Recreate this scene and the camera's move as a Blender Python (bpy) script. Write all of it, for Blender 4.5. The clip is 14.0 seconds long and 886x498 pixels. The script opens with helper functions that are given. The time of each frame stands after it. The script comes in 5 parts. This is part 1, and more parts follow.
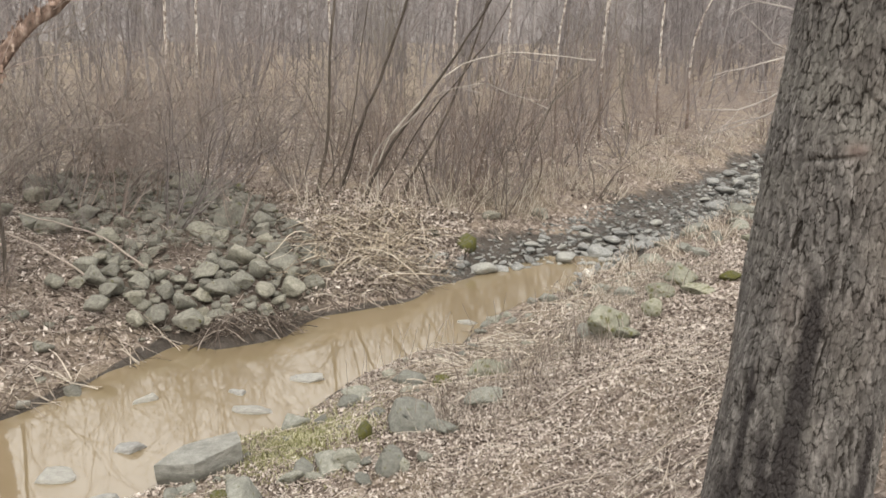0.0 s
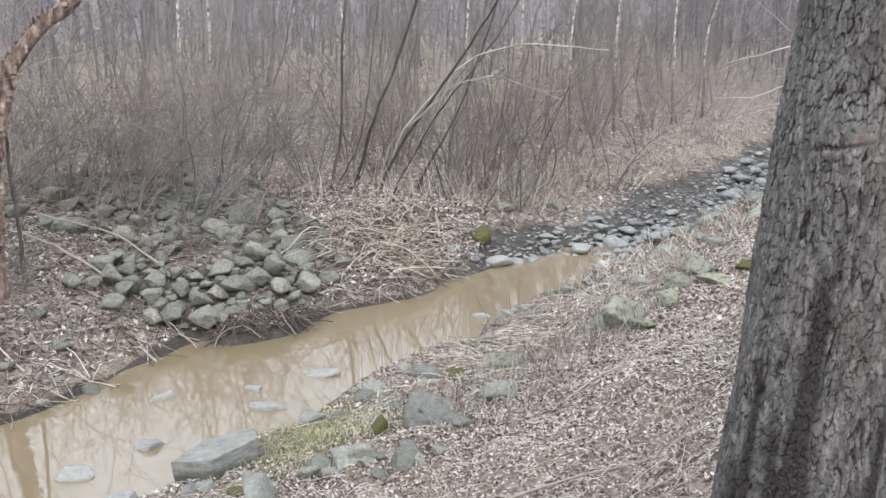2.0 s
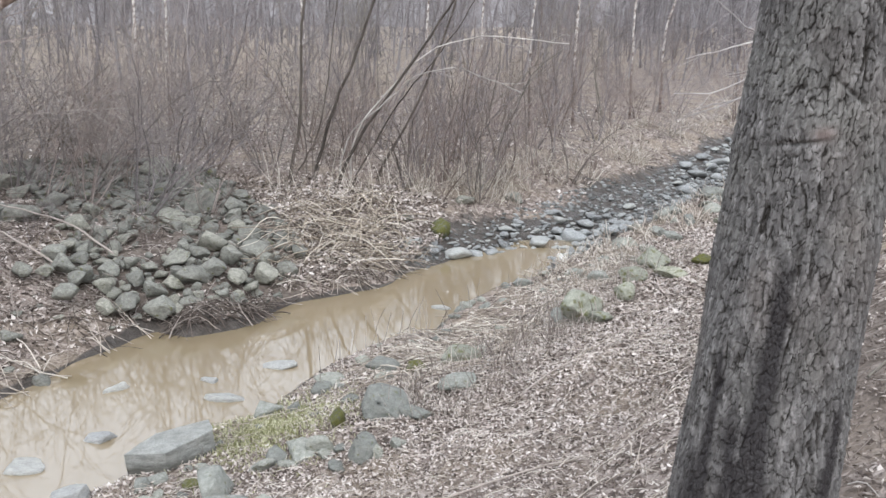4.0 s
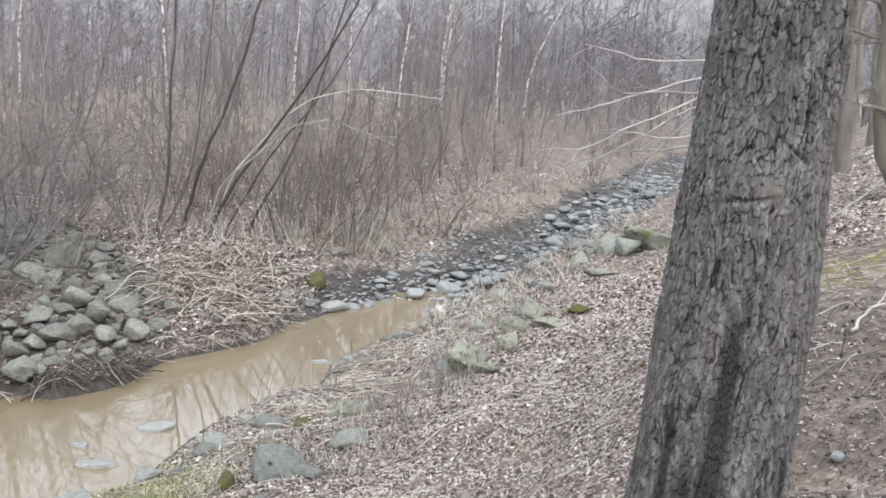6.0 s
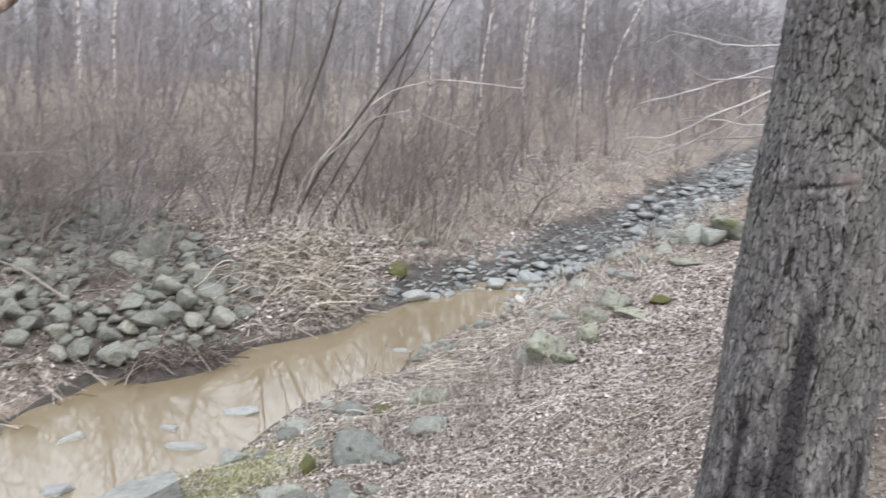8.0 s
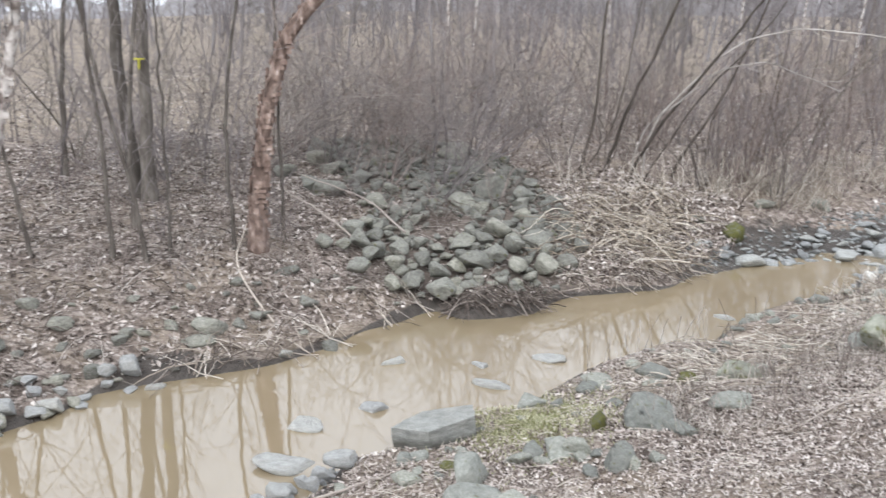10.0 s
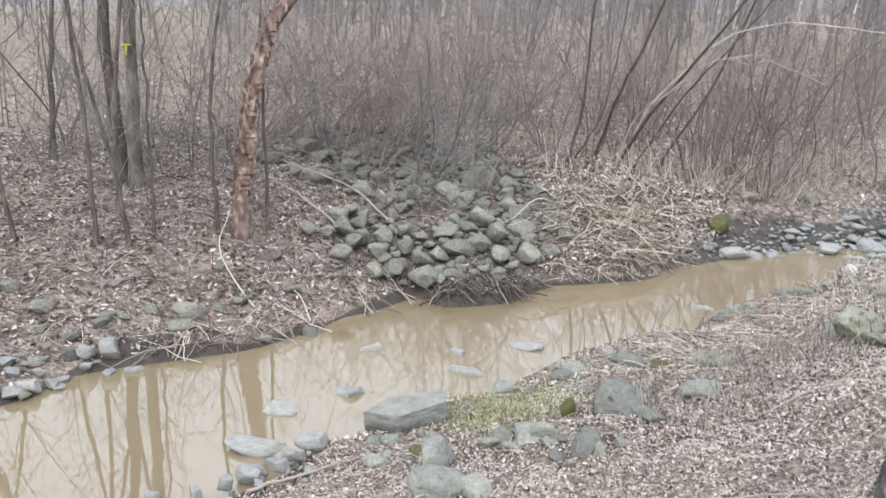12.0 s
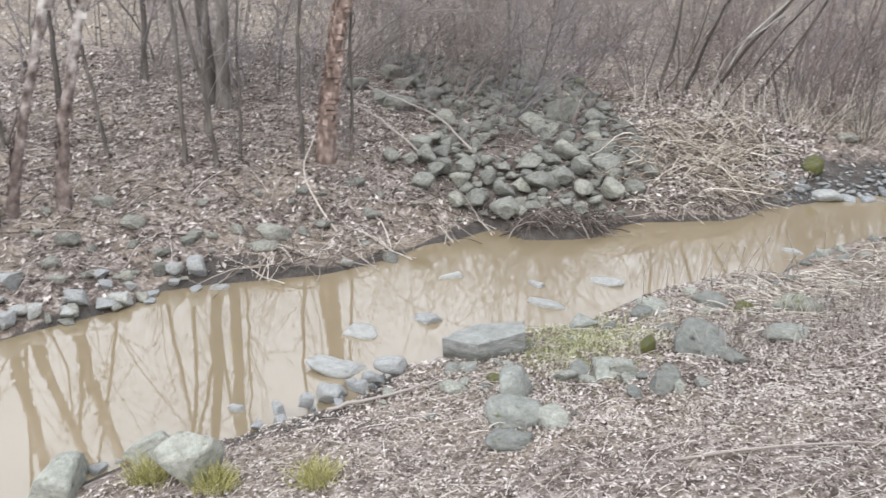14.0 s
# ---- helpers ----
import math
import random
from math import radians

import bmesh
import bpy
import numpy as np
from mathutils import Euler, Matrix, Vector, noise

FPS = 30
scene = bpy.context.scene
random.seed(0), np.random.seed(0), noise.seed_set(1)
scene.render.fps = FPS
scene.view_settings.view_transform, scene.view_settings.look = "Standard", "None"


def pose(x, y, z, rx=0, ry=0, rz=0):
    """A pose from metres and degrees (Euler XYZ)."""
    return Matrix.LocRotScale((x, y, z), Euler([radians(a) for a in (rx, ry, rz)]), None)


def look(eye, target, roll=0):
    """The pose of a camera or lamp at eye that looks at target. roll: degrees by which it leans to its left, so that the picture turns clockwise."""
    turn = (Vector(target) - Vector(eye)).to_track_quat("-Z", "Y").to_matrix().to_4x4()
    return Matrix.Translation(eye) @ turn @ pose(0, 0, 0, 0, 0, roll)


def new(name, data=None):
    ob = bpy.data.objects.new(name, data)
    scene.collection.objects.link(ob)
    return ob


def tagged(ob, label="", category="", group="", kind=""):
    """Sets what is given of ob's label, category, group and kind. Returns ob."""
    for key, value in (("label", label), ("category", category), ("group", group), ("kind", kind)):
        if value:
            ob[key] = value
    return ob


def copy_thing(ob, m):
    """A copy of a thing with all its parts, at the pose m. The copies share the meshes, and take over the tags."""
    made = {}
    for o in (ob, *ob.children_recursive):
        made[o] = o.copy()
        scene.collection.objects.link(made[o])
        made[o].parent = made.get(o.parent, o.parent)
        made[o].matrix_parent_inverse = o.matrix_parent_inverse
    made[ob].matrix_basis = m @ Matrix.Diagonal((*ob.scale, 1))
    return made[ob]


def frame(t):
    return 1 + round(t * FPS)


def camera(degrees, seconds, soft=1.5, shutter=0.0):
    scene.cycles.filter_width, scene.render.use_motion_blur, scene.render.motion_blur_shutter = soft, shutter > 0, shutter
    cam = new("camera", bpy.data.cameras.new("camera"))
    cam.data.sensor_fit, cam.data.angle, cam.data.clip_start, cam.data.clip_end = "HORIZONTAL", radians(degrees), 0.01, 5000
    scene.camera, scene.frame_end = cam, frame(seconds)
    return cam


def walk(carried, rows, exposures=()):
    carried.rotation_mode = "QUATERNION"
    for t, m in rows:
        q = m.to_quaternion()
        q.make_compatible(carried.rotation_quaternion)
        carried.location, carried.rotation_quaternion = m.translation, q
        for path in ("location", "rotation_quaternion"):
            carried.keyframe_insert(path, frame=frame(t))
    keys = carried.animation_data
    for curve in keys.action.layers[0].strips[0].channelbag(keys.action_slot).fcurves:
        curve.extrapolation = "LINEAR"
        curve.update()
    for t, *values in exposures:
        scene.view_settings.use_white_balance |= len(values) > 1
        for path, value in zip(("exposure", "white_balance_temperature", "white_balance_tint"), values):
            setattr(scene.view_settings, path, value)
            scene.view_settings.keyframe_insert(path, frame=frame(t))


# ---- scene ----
import functools

cam = camera(51.4, 14.0, soft=1.5, shutter=.4)
# seconds, eye, target, roll
PATH = [
    (0, (0.059, -0.235, 3.199), (-0.08, 1.712, 2.766), 0.1),
    (0.5, (0.061, -0.232, 3.195), (-0.086, 1.701, 2.704), -0.4),
    (1, (0.069, -0.223, 3.192), (-0.094, 1.706, 2.691), -0.4),
    (1.5, (0.077, -0.227, 3.195), (-0.112, 1.707, 2.719), -0.8),
    (2, (0.092, -0.221, 3.205), (-0.084, 1.72, 2.757), -1.0),
    (2.5, (0.098, -0.229, 3.21), (-0.045, 1.715, 2.76), -0.9),
    (4.8, (0.037, -0.17, 3.193), (-0.002, 1.773, 2.723), 0.5),
    (5, (-0.031, -0.164, 3.201), (-0.025, 1.782, 2.739), 0.0),
    (5.5, (-0.16, -0.159, 3.2), (-0.018, 1.796, 2.802), 0.8),
    (6, (-0.184, -0.152, 3.199), (0.036, 1.804, 2.847), 1.5),
    (6.5, (-0.18, -0.164, 3.205), (0.08, 1.793, 2.886), 1.5),
    (7, (-0.175, -0.168, 3.206), (0.085, 1.786, 2.867), 1.2),
    (7.5, (-0.176, -0.175, 3.207), (0.045, 1.782, 2.864), 1.0),
    (8, (-0.144, -0.177, 3.197), (-0.104, 1.787, 2.821), 0.6),
    (8.5, (0.015, -0.118, 3.204), (-0.151, 1.827, 2.771), 2.0),
    (9, (0.115, -0.088, 3.223), (-0.247, 1.817, 2.735), 0.2),
    (9.2, (0.114, -0.076, 3.229), (-0.317, 1.812, 2.73), 0.2),
    (11.3, (0.367, -0.043, 3.246), (-0.562, 1.669, 2.791), 0.6),
    (11.5, (0.381, -0.042, 3.236), (-0.494, 1.7, 2.788), 1.1),
    (12, (0.391, -0.042, 3.22), (-0.304, 1.762, 2.709), 1.2),
    (12.5, (0.38, -0.04, 3.216), (-0.307, 1.752, 2.653), 0.7),
    (13, (0.366, -0.035, 3.212), (-0.362, 1.73, 2.616), 0.8),
    (13.5, (0.365, -0.038, 3.199), (-0.39, 1.707, 2.576), 0.8),
    (14, (0.332, -0.038, 3.189), (-0.493, 1.661, 2.533), 2.0),
]
walk(cam, [(t, look(eye, target, roll)) for t, eye, target, roll in PATH],
     [(0, .89, 7450, 10), (.4, .98, 7300, 10), (.9, 1.02, 7150, 10), (1.6, 1.0, 6300, 10), (5, 1.05, 6200, 10), (9, 1.06, 6250, 10), (14, 1.1, 6250, 10)])

# ---------------------------------------------------------------- overcast daylight
world = bpy.data.worlds.new("world")
scene.world = world
world.use_nodes = True
wn = world.node_tree.nodes
sky = wn.new("ShaderNodeTexSky")
sky.sky_type, sky.sun_disc, sky.sun_elevation, sky.sun_rotation = "NISHITA", False, radians(48), radians(200)
sky.air_density, sky.dust_density, sky.ozone_density = 1.0, 4.0, 1.0
soft_sky = wn.new("ShaderNodeHueSaturation")
soft_sky.inputs["Saturation"].default_value = .12
world.node_tree.links.new(sky.outputs[0], soft_sky.inputs["Color"])
cloud = wn.new("ShaderNodeMix")
cloud.data_type = "RGBA"
cloud.inputs["Factor"].default_value = .7
cloud.inputs[7].default_value = (5.6, 5.85, 6.3, 1)
world.node_tree.links.new(soft_sky.outputs[0], cloud.inputs[6])
world.node_tree.links.new(cloud.outputs[2], wn["Background"].inputs["Color"])
wn["Background"].inputs["Strength"].default_value = .14
sun = new("sun", bpy.data.lights.new("sun", "SUN"))
sun.data.energy, sun.data.angle, sun.data.color = .9, radians(50), (1, .97, .93)
sun.matrix_world = look((6, -12, 20), (0, 6, 0))


# ---------------------------------------------------------------- the lie of the land
# the creek's two shores, from below the camera up to the bend far upstream
LEFT_SHORE = np.array([(-14, -8), (-9.5, -2), (-7.2, 1.5), (-5.72, 4.4), (-5.5, 5), (-5.3, 5.8), (-4.95, 6.24), (-4.4, 6.92), (-4.0, 7.75),
                       (-3.55, 8.7), (-3.45, 9.1), (-3.05, 8.95), (-2.43, 9.5), (-2.14, 10.3), (-1.28, 10.97), (-.68, 12.1), (-.19, 12.8),
                       (.4, 13.4), (1.15, 14.4), (2.3, 16.2), (3.8, 18.8), (5.4, 21.9), (7.9, 26.6), (10.4, 31.4), (13.8, 37.4), (19.5, 45), (42, 75)], float)
RIGHT_SHORE = np.array([(-11, -9), (-7, -3), (-5, .5), (-4.1, 2.2), (-3.58, 3.13), (-3.3, 3.93), (-2.87, 4.64), (-2.71, 5.06), (-2.74, 5.5),
                        (-2.42, 5.9), (-2.29, 6.66), (-1.86, 6.93), (-1.56, 7.6), (-1.35, 8.3), (-.86, 8.95), (-.51, 9.16), (-.29, 9.96), (.26, 11.1),
                        (.85, 11.7), (1.25, 12.6), (1.85, 13.6), (2.35, 14.6), (3.3, 16.2), (4.85, 18.8), (6.5, 21.5), (8.4, 25), (10.1, 28), (13.0, 32.8), (16.4, 37.6), (22, 44.6), (44, 74)], float)
LEFT_RISE = ([0, .12, .35, .9, 1.8, 3.5, 8, 20, 60, 400], [0, .06, .12, .33, .58, .82, 1.0, 1.2, 1.75, 4])
RIGHT_RISE = ([0, .15, .6, 1.5, 2.3, 2.75, 3.5, 3.95, 4.9, 6, 8, 12, 40, 400], [0, .07, .13, .3, .47, .66, .92, 1.26, 1.86, 2.15, 2.3, 2.36, 2.45, 4])


def off_line(x, y, line):
    """The distance of every (x, y) from a line of points."""
    best = np.full(np.shape(x), 1e9)
    for (ax, ay), (bx, by) in zip(line[:-1], line[1:]):
        dx, dy = bx - ax, by - ay
        k = np.clip(((x - ax) * dx + (y - ay) * dy) / (dx * dx + dy * dy), 0, 1)
        best = np.minimum(best, np.hypot(x - ax - k * dx, y - ay - k * dy))
    return best


def inside(x, y, ring):
    odd = np.zeros(np.shape(x), bool)
    for (ax, ay), (bx, by) in zip(ring, np.roll(ring, -1, 0)):
        if ay != by:
            odd ^= ((ay > y) != (by > y)) & (x < (bx - ax) * (y - ay) / (by - ay) + ax)
    return odd


def rough(x, y, seed=0):
    """Smooth value noise in -1..1 on a unit lattice."""
    xi, yi = np.floor(x).astype(np.int64), np.floor(y).astype(np.int64)
    u, v = x - xi, y - yi
    u, v = u * u * (3 - 2 * u), v * v * (3 - 2 * v)

    def at(i, j):
        n = np.sin((i * 127.1 + j * 311.7 + seed * 74.7) % 6283.185) * 43758.5453
        return (n - np.floor(n)) * 2 - 1
    return (at(xi, yi) * (1 - u) + at(xi + 1, yi) * u) * (1 - v) + (at(xi, yi + 1) * (1 - u) + at(xi + 1, yi + 1) * u) * v


CHANNEL = np.concatenate([LEFT_SHORE, RIGHT_SHORE[::-1]])


def land(x, y):
    """Height of the ground, how far a place is from the shore, whether it is in the channel and whether it is on the left bank."""
    x, y = np.asarray(x, float), np.asarray(y, float)
    wx, wy = x + .12 * rough(x * 1.7, y * 1.7, 5), y + .12 * rough(x * 1.7, y * 1.7, 6)
    dl, dr, wet = off_line(wx, wy, LEFT_SHORE), off_line(wx, wy, RIGHT_SHORE), inside(wx, wy, CHANNEL)
    d, left = np.minimum(dl, dr), dl < dr
    bed = np.clip(y - 12.9, 0, 60) * .007
    pool = np.clip((13.3 - y) / .9, 0, 1)
    z_in = -.3 * np.clip(d / .5, 0, 1) * pool - .05 * np.clip(d / .4, 0, 1) * (1 - pool)
    z_out = np.where(left, np.interp(d, *LEFT_RISE), np.interp(d, *RIGHT_RISE))
    lumps = (.05 * rough(x * 1.1, y * 1.1, 1) + .025 * rough(x * 3.1, y * 3.1, 2) + .012 * rough(x * 8, y * 8, 3)) * np.clip(d / .8, .15, 1)
    return np.where(wet, z_in, z_out) + lumps + bed, d, wet, left


# a table of heights, for the many small things
TABLE_X, TABLE_Y, TABLE_STEP = -16.0, -4.0, .1
TX, TY = np.meshgrid(np.arange(TABLE_X, 14, TABLE_STEP), np.arange(TABLE_Y, 32, TABLE_STEP))
TABLE_Z = land(TX.ravel(), TY.ravel())[0].reshape(TX.shape)


def height(x, y):
    i, j = (y - TABLE_Y) / TABLE_STEP, (x - TABLE_X) / TABLE_STEP
    a, b = int(i), int(j)
    if not (-15.8 < x < 13.7 and 0 <= a < TX.shape[0] - 1):
        return float(land(np.array([x]), np.array([y]))[0][0])
    i, j = i - a, j - b
    t = TABLE_Z
    return float((t[a, b] * (1 - j) + t[a, b + 1] * j) * (1 - i) + (t[a + 1, b] * (1 - j) + t[a + 1, b + 1] * j) * i)


def heights(x, y):
    """Heights of many places near by, from the table."""
    i = np.clip((np.asarray(y) - TABLE_Y) / TABLE_STEP, 0, TX.shape[0] - 2)
    j = np.clip((np.asarray(x) - TABLE_X) / TABLE_STEP, 0, TX.shape[1] - 2)
    a, b = i.astype(int), j.astype(int)
    i, j, t = i - a, j - b, TABLE_Z
    return (t[a, b] * (1 - j) + t[a, b + 1] * j) * (1 - i) + (t[a + 1, b] * (1 - j) + t[a + 1, b + 1] * j) * i


# ---------------------------------------------------------------- materials
class Shade:
    """A node material in the making."""

    def __init__(self, name, roughness=.9):
        self.mat = bpy.data.materials.new(name)
        self.mat.use_nodes = True
        self.nt = self.mat.node_tree
        self.bsdf = self.nt.nodes["Principled BSDF"]
        self.bsdf.inputs["Roughness"].default_value = roughness
        self.bsdf.inputs["Specular IOR Level"].default_value = .25
        self.where = self.nt.nodes.new("ShaderNodeTexCoord").outputs["Object"]

    def link(self, a, b):
        self.nt.links.new(a, b)

    def stretch(self, scale, where=None):
        n = self.nt.nodes.new("ShaderNodeMapping")
        n.inputs["Scale"].default_value = scale
        self.link(where or self.where, n.inputs["Vector"])
        return n.outputs[0]

    def noise(self, scale, detail=4, where=None, distortion=0.0):
        n = self.nt.nodes.new("ShaderNodeTexNoise")
        n.inputs["Scale"].default_value, n.inputs["Detail"].default_value, n.inputs["Distortion"].default_value = scale, detail, distortion
        self.link(where or self.where, n.inputs["Vector"])
        return n.outputs[0]

    def cells(self, scale, where=None, out="Color"):
        n = self.nt.nodes.new("ShaderNodeTexVoronoi")
        n.inputs["Scale"].default_value = scale
        self.link(where or self.where, n.inputs["Vector"])
        return n.outputs[out]

    def ramp(self, value, *stops):
        n = self.nt.nodes.new("ShaderNodeValToRGB")
        while len(n.color_ramp.elements) < len(stops):
            n.color_ramp.elements.new(.5)
        for e, (at, c) in zip(n.color_ramp.elements, stops):
            e.position, e.color = at, (*c, 1) if len(c) == 3 else c
        self.link(value, n.inputs[0])
        return n.outputs[0]

    def mix(self, k, a, b, how="MIX"):
        n = self.nt.nodes.new("ShaderNodeMix")
        n.data_type, n.blend_type = "RGBA", how
        for socket, v in ((n.inputs["Factor"], k), (n.inputs[6], a), (n.inputs[7], b)):
            if isinstance(v, (int, float)):
                socket.default_value = v
            elif isinstance(v, tuple):
                socket.default_value = (*v, 1)
            else:
                self.link(v, socket)
        return n.outputs[2]

    def maths(self, how, a, b=0.0):
        n = self.nt.nodes.new("ShaderNodeMath")
        n.operation = how
        for socket, v in zip(n.inputs, (a, b)):
            if isinstance(v, (int, float)):
                socket.default_value = v
            else:
                self.link(v, socket)
        return n.outputs[0]

    def given(self, name):
        n = self.nt.nodes.new("ShaderNodeAttribute")
        n.attribute_name = name
        return n

    def random(self):
        return self.nt.nodes.new("ShaderNodeObjectInfo").outputs["Random"]

    def island(self):
        return self.nt.nodes.new("ShaderNodeNewGeometry").outputs["Random Per Island"]

    def colour(self, c):
        if isinstance(c, tuple):
            self.bsdf.inputs["Base Color"].default_value = (*c, 1)
        else:
            self.link(c, self.bsdf.inputs["Base Color"])
        return self

    def bump(self, value, height=.01, strength=.6):
        n = self.nt.nodes.new("ShaderNodeBump")
        n.inputs["Strength"].default_value, n.inputs["Distance"].default_value = strength, height
        self.link(value, n.inputs["Height"])
        self.link(n.outputs[0], self.bsdf.inputs["Normal"])
        return self


def grey(v):
    return (v, v, v)


# leaf-strewn soil, with mud at the water, gravel in the bed, moss and straw
s = Shade("leafy_soil", .95)
flakes = s.mix(.5, s.cells(30, s.stretch((1, 1.5, 1))), s.cells(13, s.stretch((1.4, 1, 1))))
# the darkest stop paints in the shade of gaps between leaves
litter = s.mix(s.maths("MULTIPLY", s.noise(55, 3), .5), s.ramp(flakes, (.2, (.055, .043, .036)), (.4, (.16, .128, .11)), (.6, (.31, .26, .228)), (.85, (.56, .50, .46))), (.12, .097, .083))
litter = s.mix(s.ramp(s.noise(1.3, 5), (.45, grey(0)), (.62, grey(1))), litter, s.mix(.4, litter, (.34, .28, .21)))
zone = s.given("zone")
split = s.nt.nodes.new("ShaderNodeSeparateColor")
s.link(zone.outputs["Color"], split.inputs[0])
edge = s.noise(5, 4)
mud = s.ramp(s.noise(9, 5), (.3, (.050, .043, .038)), (.7, (.10, .087, .076)))
moss = s.ramp(s.noise(38, 4), (.3, (.10, .095, .03)), (.7, (.28, .26, .065)))
straw = s.ramp(s.noise(20, 5, s.stretch((3, 1, 1))), (.3, (.22, .175, .13)), (.7, (.42, .36, .28)))
wet_k = s.ramp(s.maths("ADD", split.outputs[0], s.maths("MULTIPLY", s.maths("SUBTRACT", edge, .5), .7)), (.42, grey(0)), (.58, grey(1)))
moss_k = s.ramp(s.maths("ADD", split.outputs[1], s.maths("MULTIPLY", s.maths("SUBTRACT", s.noise(7, 6), .5), 1.3)), (.5, grey(0)), (.75, grey(.85)))
straw_k = s.ramp(s.maths("ADD", split.outputs[2], s.maths("MULTIPLY", s.maths("SUBTRACT", s.noise(.6, 5), .5), 1.2)), (.5, grey(0)), (.8, grey(.6)))
c = s.mix(straw_k, litter, straw)
earth = s.ramp(s.noise(14, 6), (.3, (.085, .069, .058)), (.7, (.215, .18, .155)))
c = s.mix(s.ramp(s.maths("ADD", zone.outputs["Alpha"], s.maths("MULTIPLY", s.maths("SUBTRACT", s.noise(2.5, 5), .5), .8)), (.35, grey(0)), (.65, grey(.85))), c, earth)
c = s.mix(moss_k, c, moss)
c = s.mix(wet_k, c, mud)
s.colour(c)
s.link(s.ramp(s.maths("MULTIPLY", wet_k, s.noise(3, 4)), (.3, grey(.95)), (.6, grey(.28))), s.bsdf.inputs["Roughness"])
s.bump(s.maths("ADD", s.cells(34, s.stretch((1, 1.4, 1)), "Distance"), s.noise(60, 4)), .02, .7)
SOIL = s.mat

# silty water
s = Shade("silty_water", .02)
silt = s.ramp(s.noise(.5, 4), (.3, (.228, .18, .113)), (.7, (.258, .206, .132)))
s.colour(silt)
s.bsdf.inputs["IOR"].default_value = 2.05
s.bsdf.inputs["Specular IOR Level"].default_value = .75
s.bump(s.maths("ADD", s.noise(5, 2, s.stretch((1, .5, 1))), s.maths("MULTIPLY", s.noise(.9, 1), 2)), .003, .22)
WATER = s.mat


def stone_material(name, dark, light, moss=0.0, roughness=.85, low=.62, foot=0.0):
    """Mottled stone. foot: up to what share of its height it is darkened."""
    s = Shade(name, roughness)
    body = s.ramp(s.noise(7, 7), (.25, dark), (.75, light))
    body = s.mix(s.ramp(s.noise(3.2, 4), (.45, grey(0)), (.7, grey(.45))), body, (.30, .29, .255))
    body = s.mix(s.ramp(s.noise(70, 3), (.35, grey(.5)), (.6, grey(0))), body, tuple(.55 * v for v in dark))
    tone = s.ramp(s.random(), (0, (low, low, low * 1.01)), (.5, (max(.9, low),) * 3), (1, (1.1, 1.08, 1.03)))
    body = s.mix(1.0, body, tone, "MULTIPLY")
    if moss:
        green = s.ramp(s.noise(45, 3), (.3, (.05, .055, .015)), (.7, (.15, .145, .035)))
        body = s.mix(s.ramp(s.noise(5.5, 5), (.62 - .35 * moss, grey(0)), (.74 - .3 * moss, grey(.9))), body, green)
    if foot:
        split = s.nt.nodes.new("ShaderNodeSeparateXYZ")
        s.link(s.where, split.inputs[0])
        low_dark = s.ramp(s.maths("ADD", split.outputs[2], s.maths("MULTIPLY", s.maths("SUBTRACT", s.noise(9, 4), .5), .25)), (foot - .12, grey(.75)), (foot + .1, grey(0)))
        body = s.mix(low_dark, body, (.06, .056, .045))
    s.colour(body)
    s.bump(s.maths("ADD", s.noise(11, 8), s.maths("MULTIPLY", s.noise(60, 4), .25)), .03, .6)
    return s.mat


RIPRAP = stone_material("grey_green_stone", (.165, .166, .142), (.43, .427, .38), .05)
BLUE_STONE = stone_material("blue_grey_stone", (.24, .252, .252), (.52, .535, .53), .0, .7)
GREEN_STONE = stone_material("lichen_green_stone", (.215, .225, .2), (.46, .47, .43), .05)
BOULDER_STONE = stone_material("grey_boulder_stone", (.22, .225, .21), (.44, .445, .42), .0, foot=.45)
OLIVE_STONE = stone_material("olive_mossy_stone", (.25, .26, .205), (.48, .485, .405), .3)
MOSS_STONE = stone_material("mossy_stone", (.09, .095, .07), (.2, .2, .15), .8)
PALE_STONE = stone_material("pale_dry_stone", (.27, .275, .27), (.5, .505, .495), .0, .85, .95)
WHITE_STONE = stone_material("white_stone", (.70, .70, .69), (.86, .86, .85), .0)

# bark of the big tree: grey plates parted by furrows with shade painted into their dark brown, with wet streaks, rusty
# patches and a bare scar
s = Shade("furrowed_bark", .92)
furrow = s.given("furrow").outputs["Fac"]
stain = s.given("stain").outputs["Fac"]
lean_where = s.stretch((1, 1, .3))
plates = s.ramp(s.noise(60, 6, lean_where), (.3, (.074, .07, .068)), (.5, (.128, .122, .118)), (.72, (.232, .223, .217)))
plates = s.mix(s.ramp(s.noise(5, 4), (.5, grey(0)), (.72, grey(.4))), plates, (.185, .183, .165))
plates = s.mix(s.ramp(s.noise(3.1, 5, s.stretch((1, 1, .6))), (.55, grey(0)), (.72, grey(.45))), plates, (.135, .11, .096))
plates = s.mix(1.0, plates, s.ramp(s.given("tone").outputs["Fac"], (0, grey(.62)), (1, grey(1.3))), "MULTIPLY")
plates = s.mix(s.given("scar").outputs["Fac"], plates, s.ramp(s.noise(30, 5), (.35, (.15, .12, .11)), (.65, (.28, .24, .228))))
# dark furrow brown, with the shade of gaps and clefts painted in
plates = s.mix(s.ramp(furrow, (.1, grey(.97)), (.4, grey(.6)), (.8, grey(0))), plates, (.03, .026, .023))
wet = s.ramp(s.maths("ADD", stain, s.maths("MULTIPLY", s.maths("SUBTRACT", s.noise(16, 6, s.stretch((1, 1, .35))), .5), 1.2)), (.22, grey(0)), (.7, grey(.9)))
plates = s.mix(wet, plates, (.024, .021, .022))
s.colour(plates)
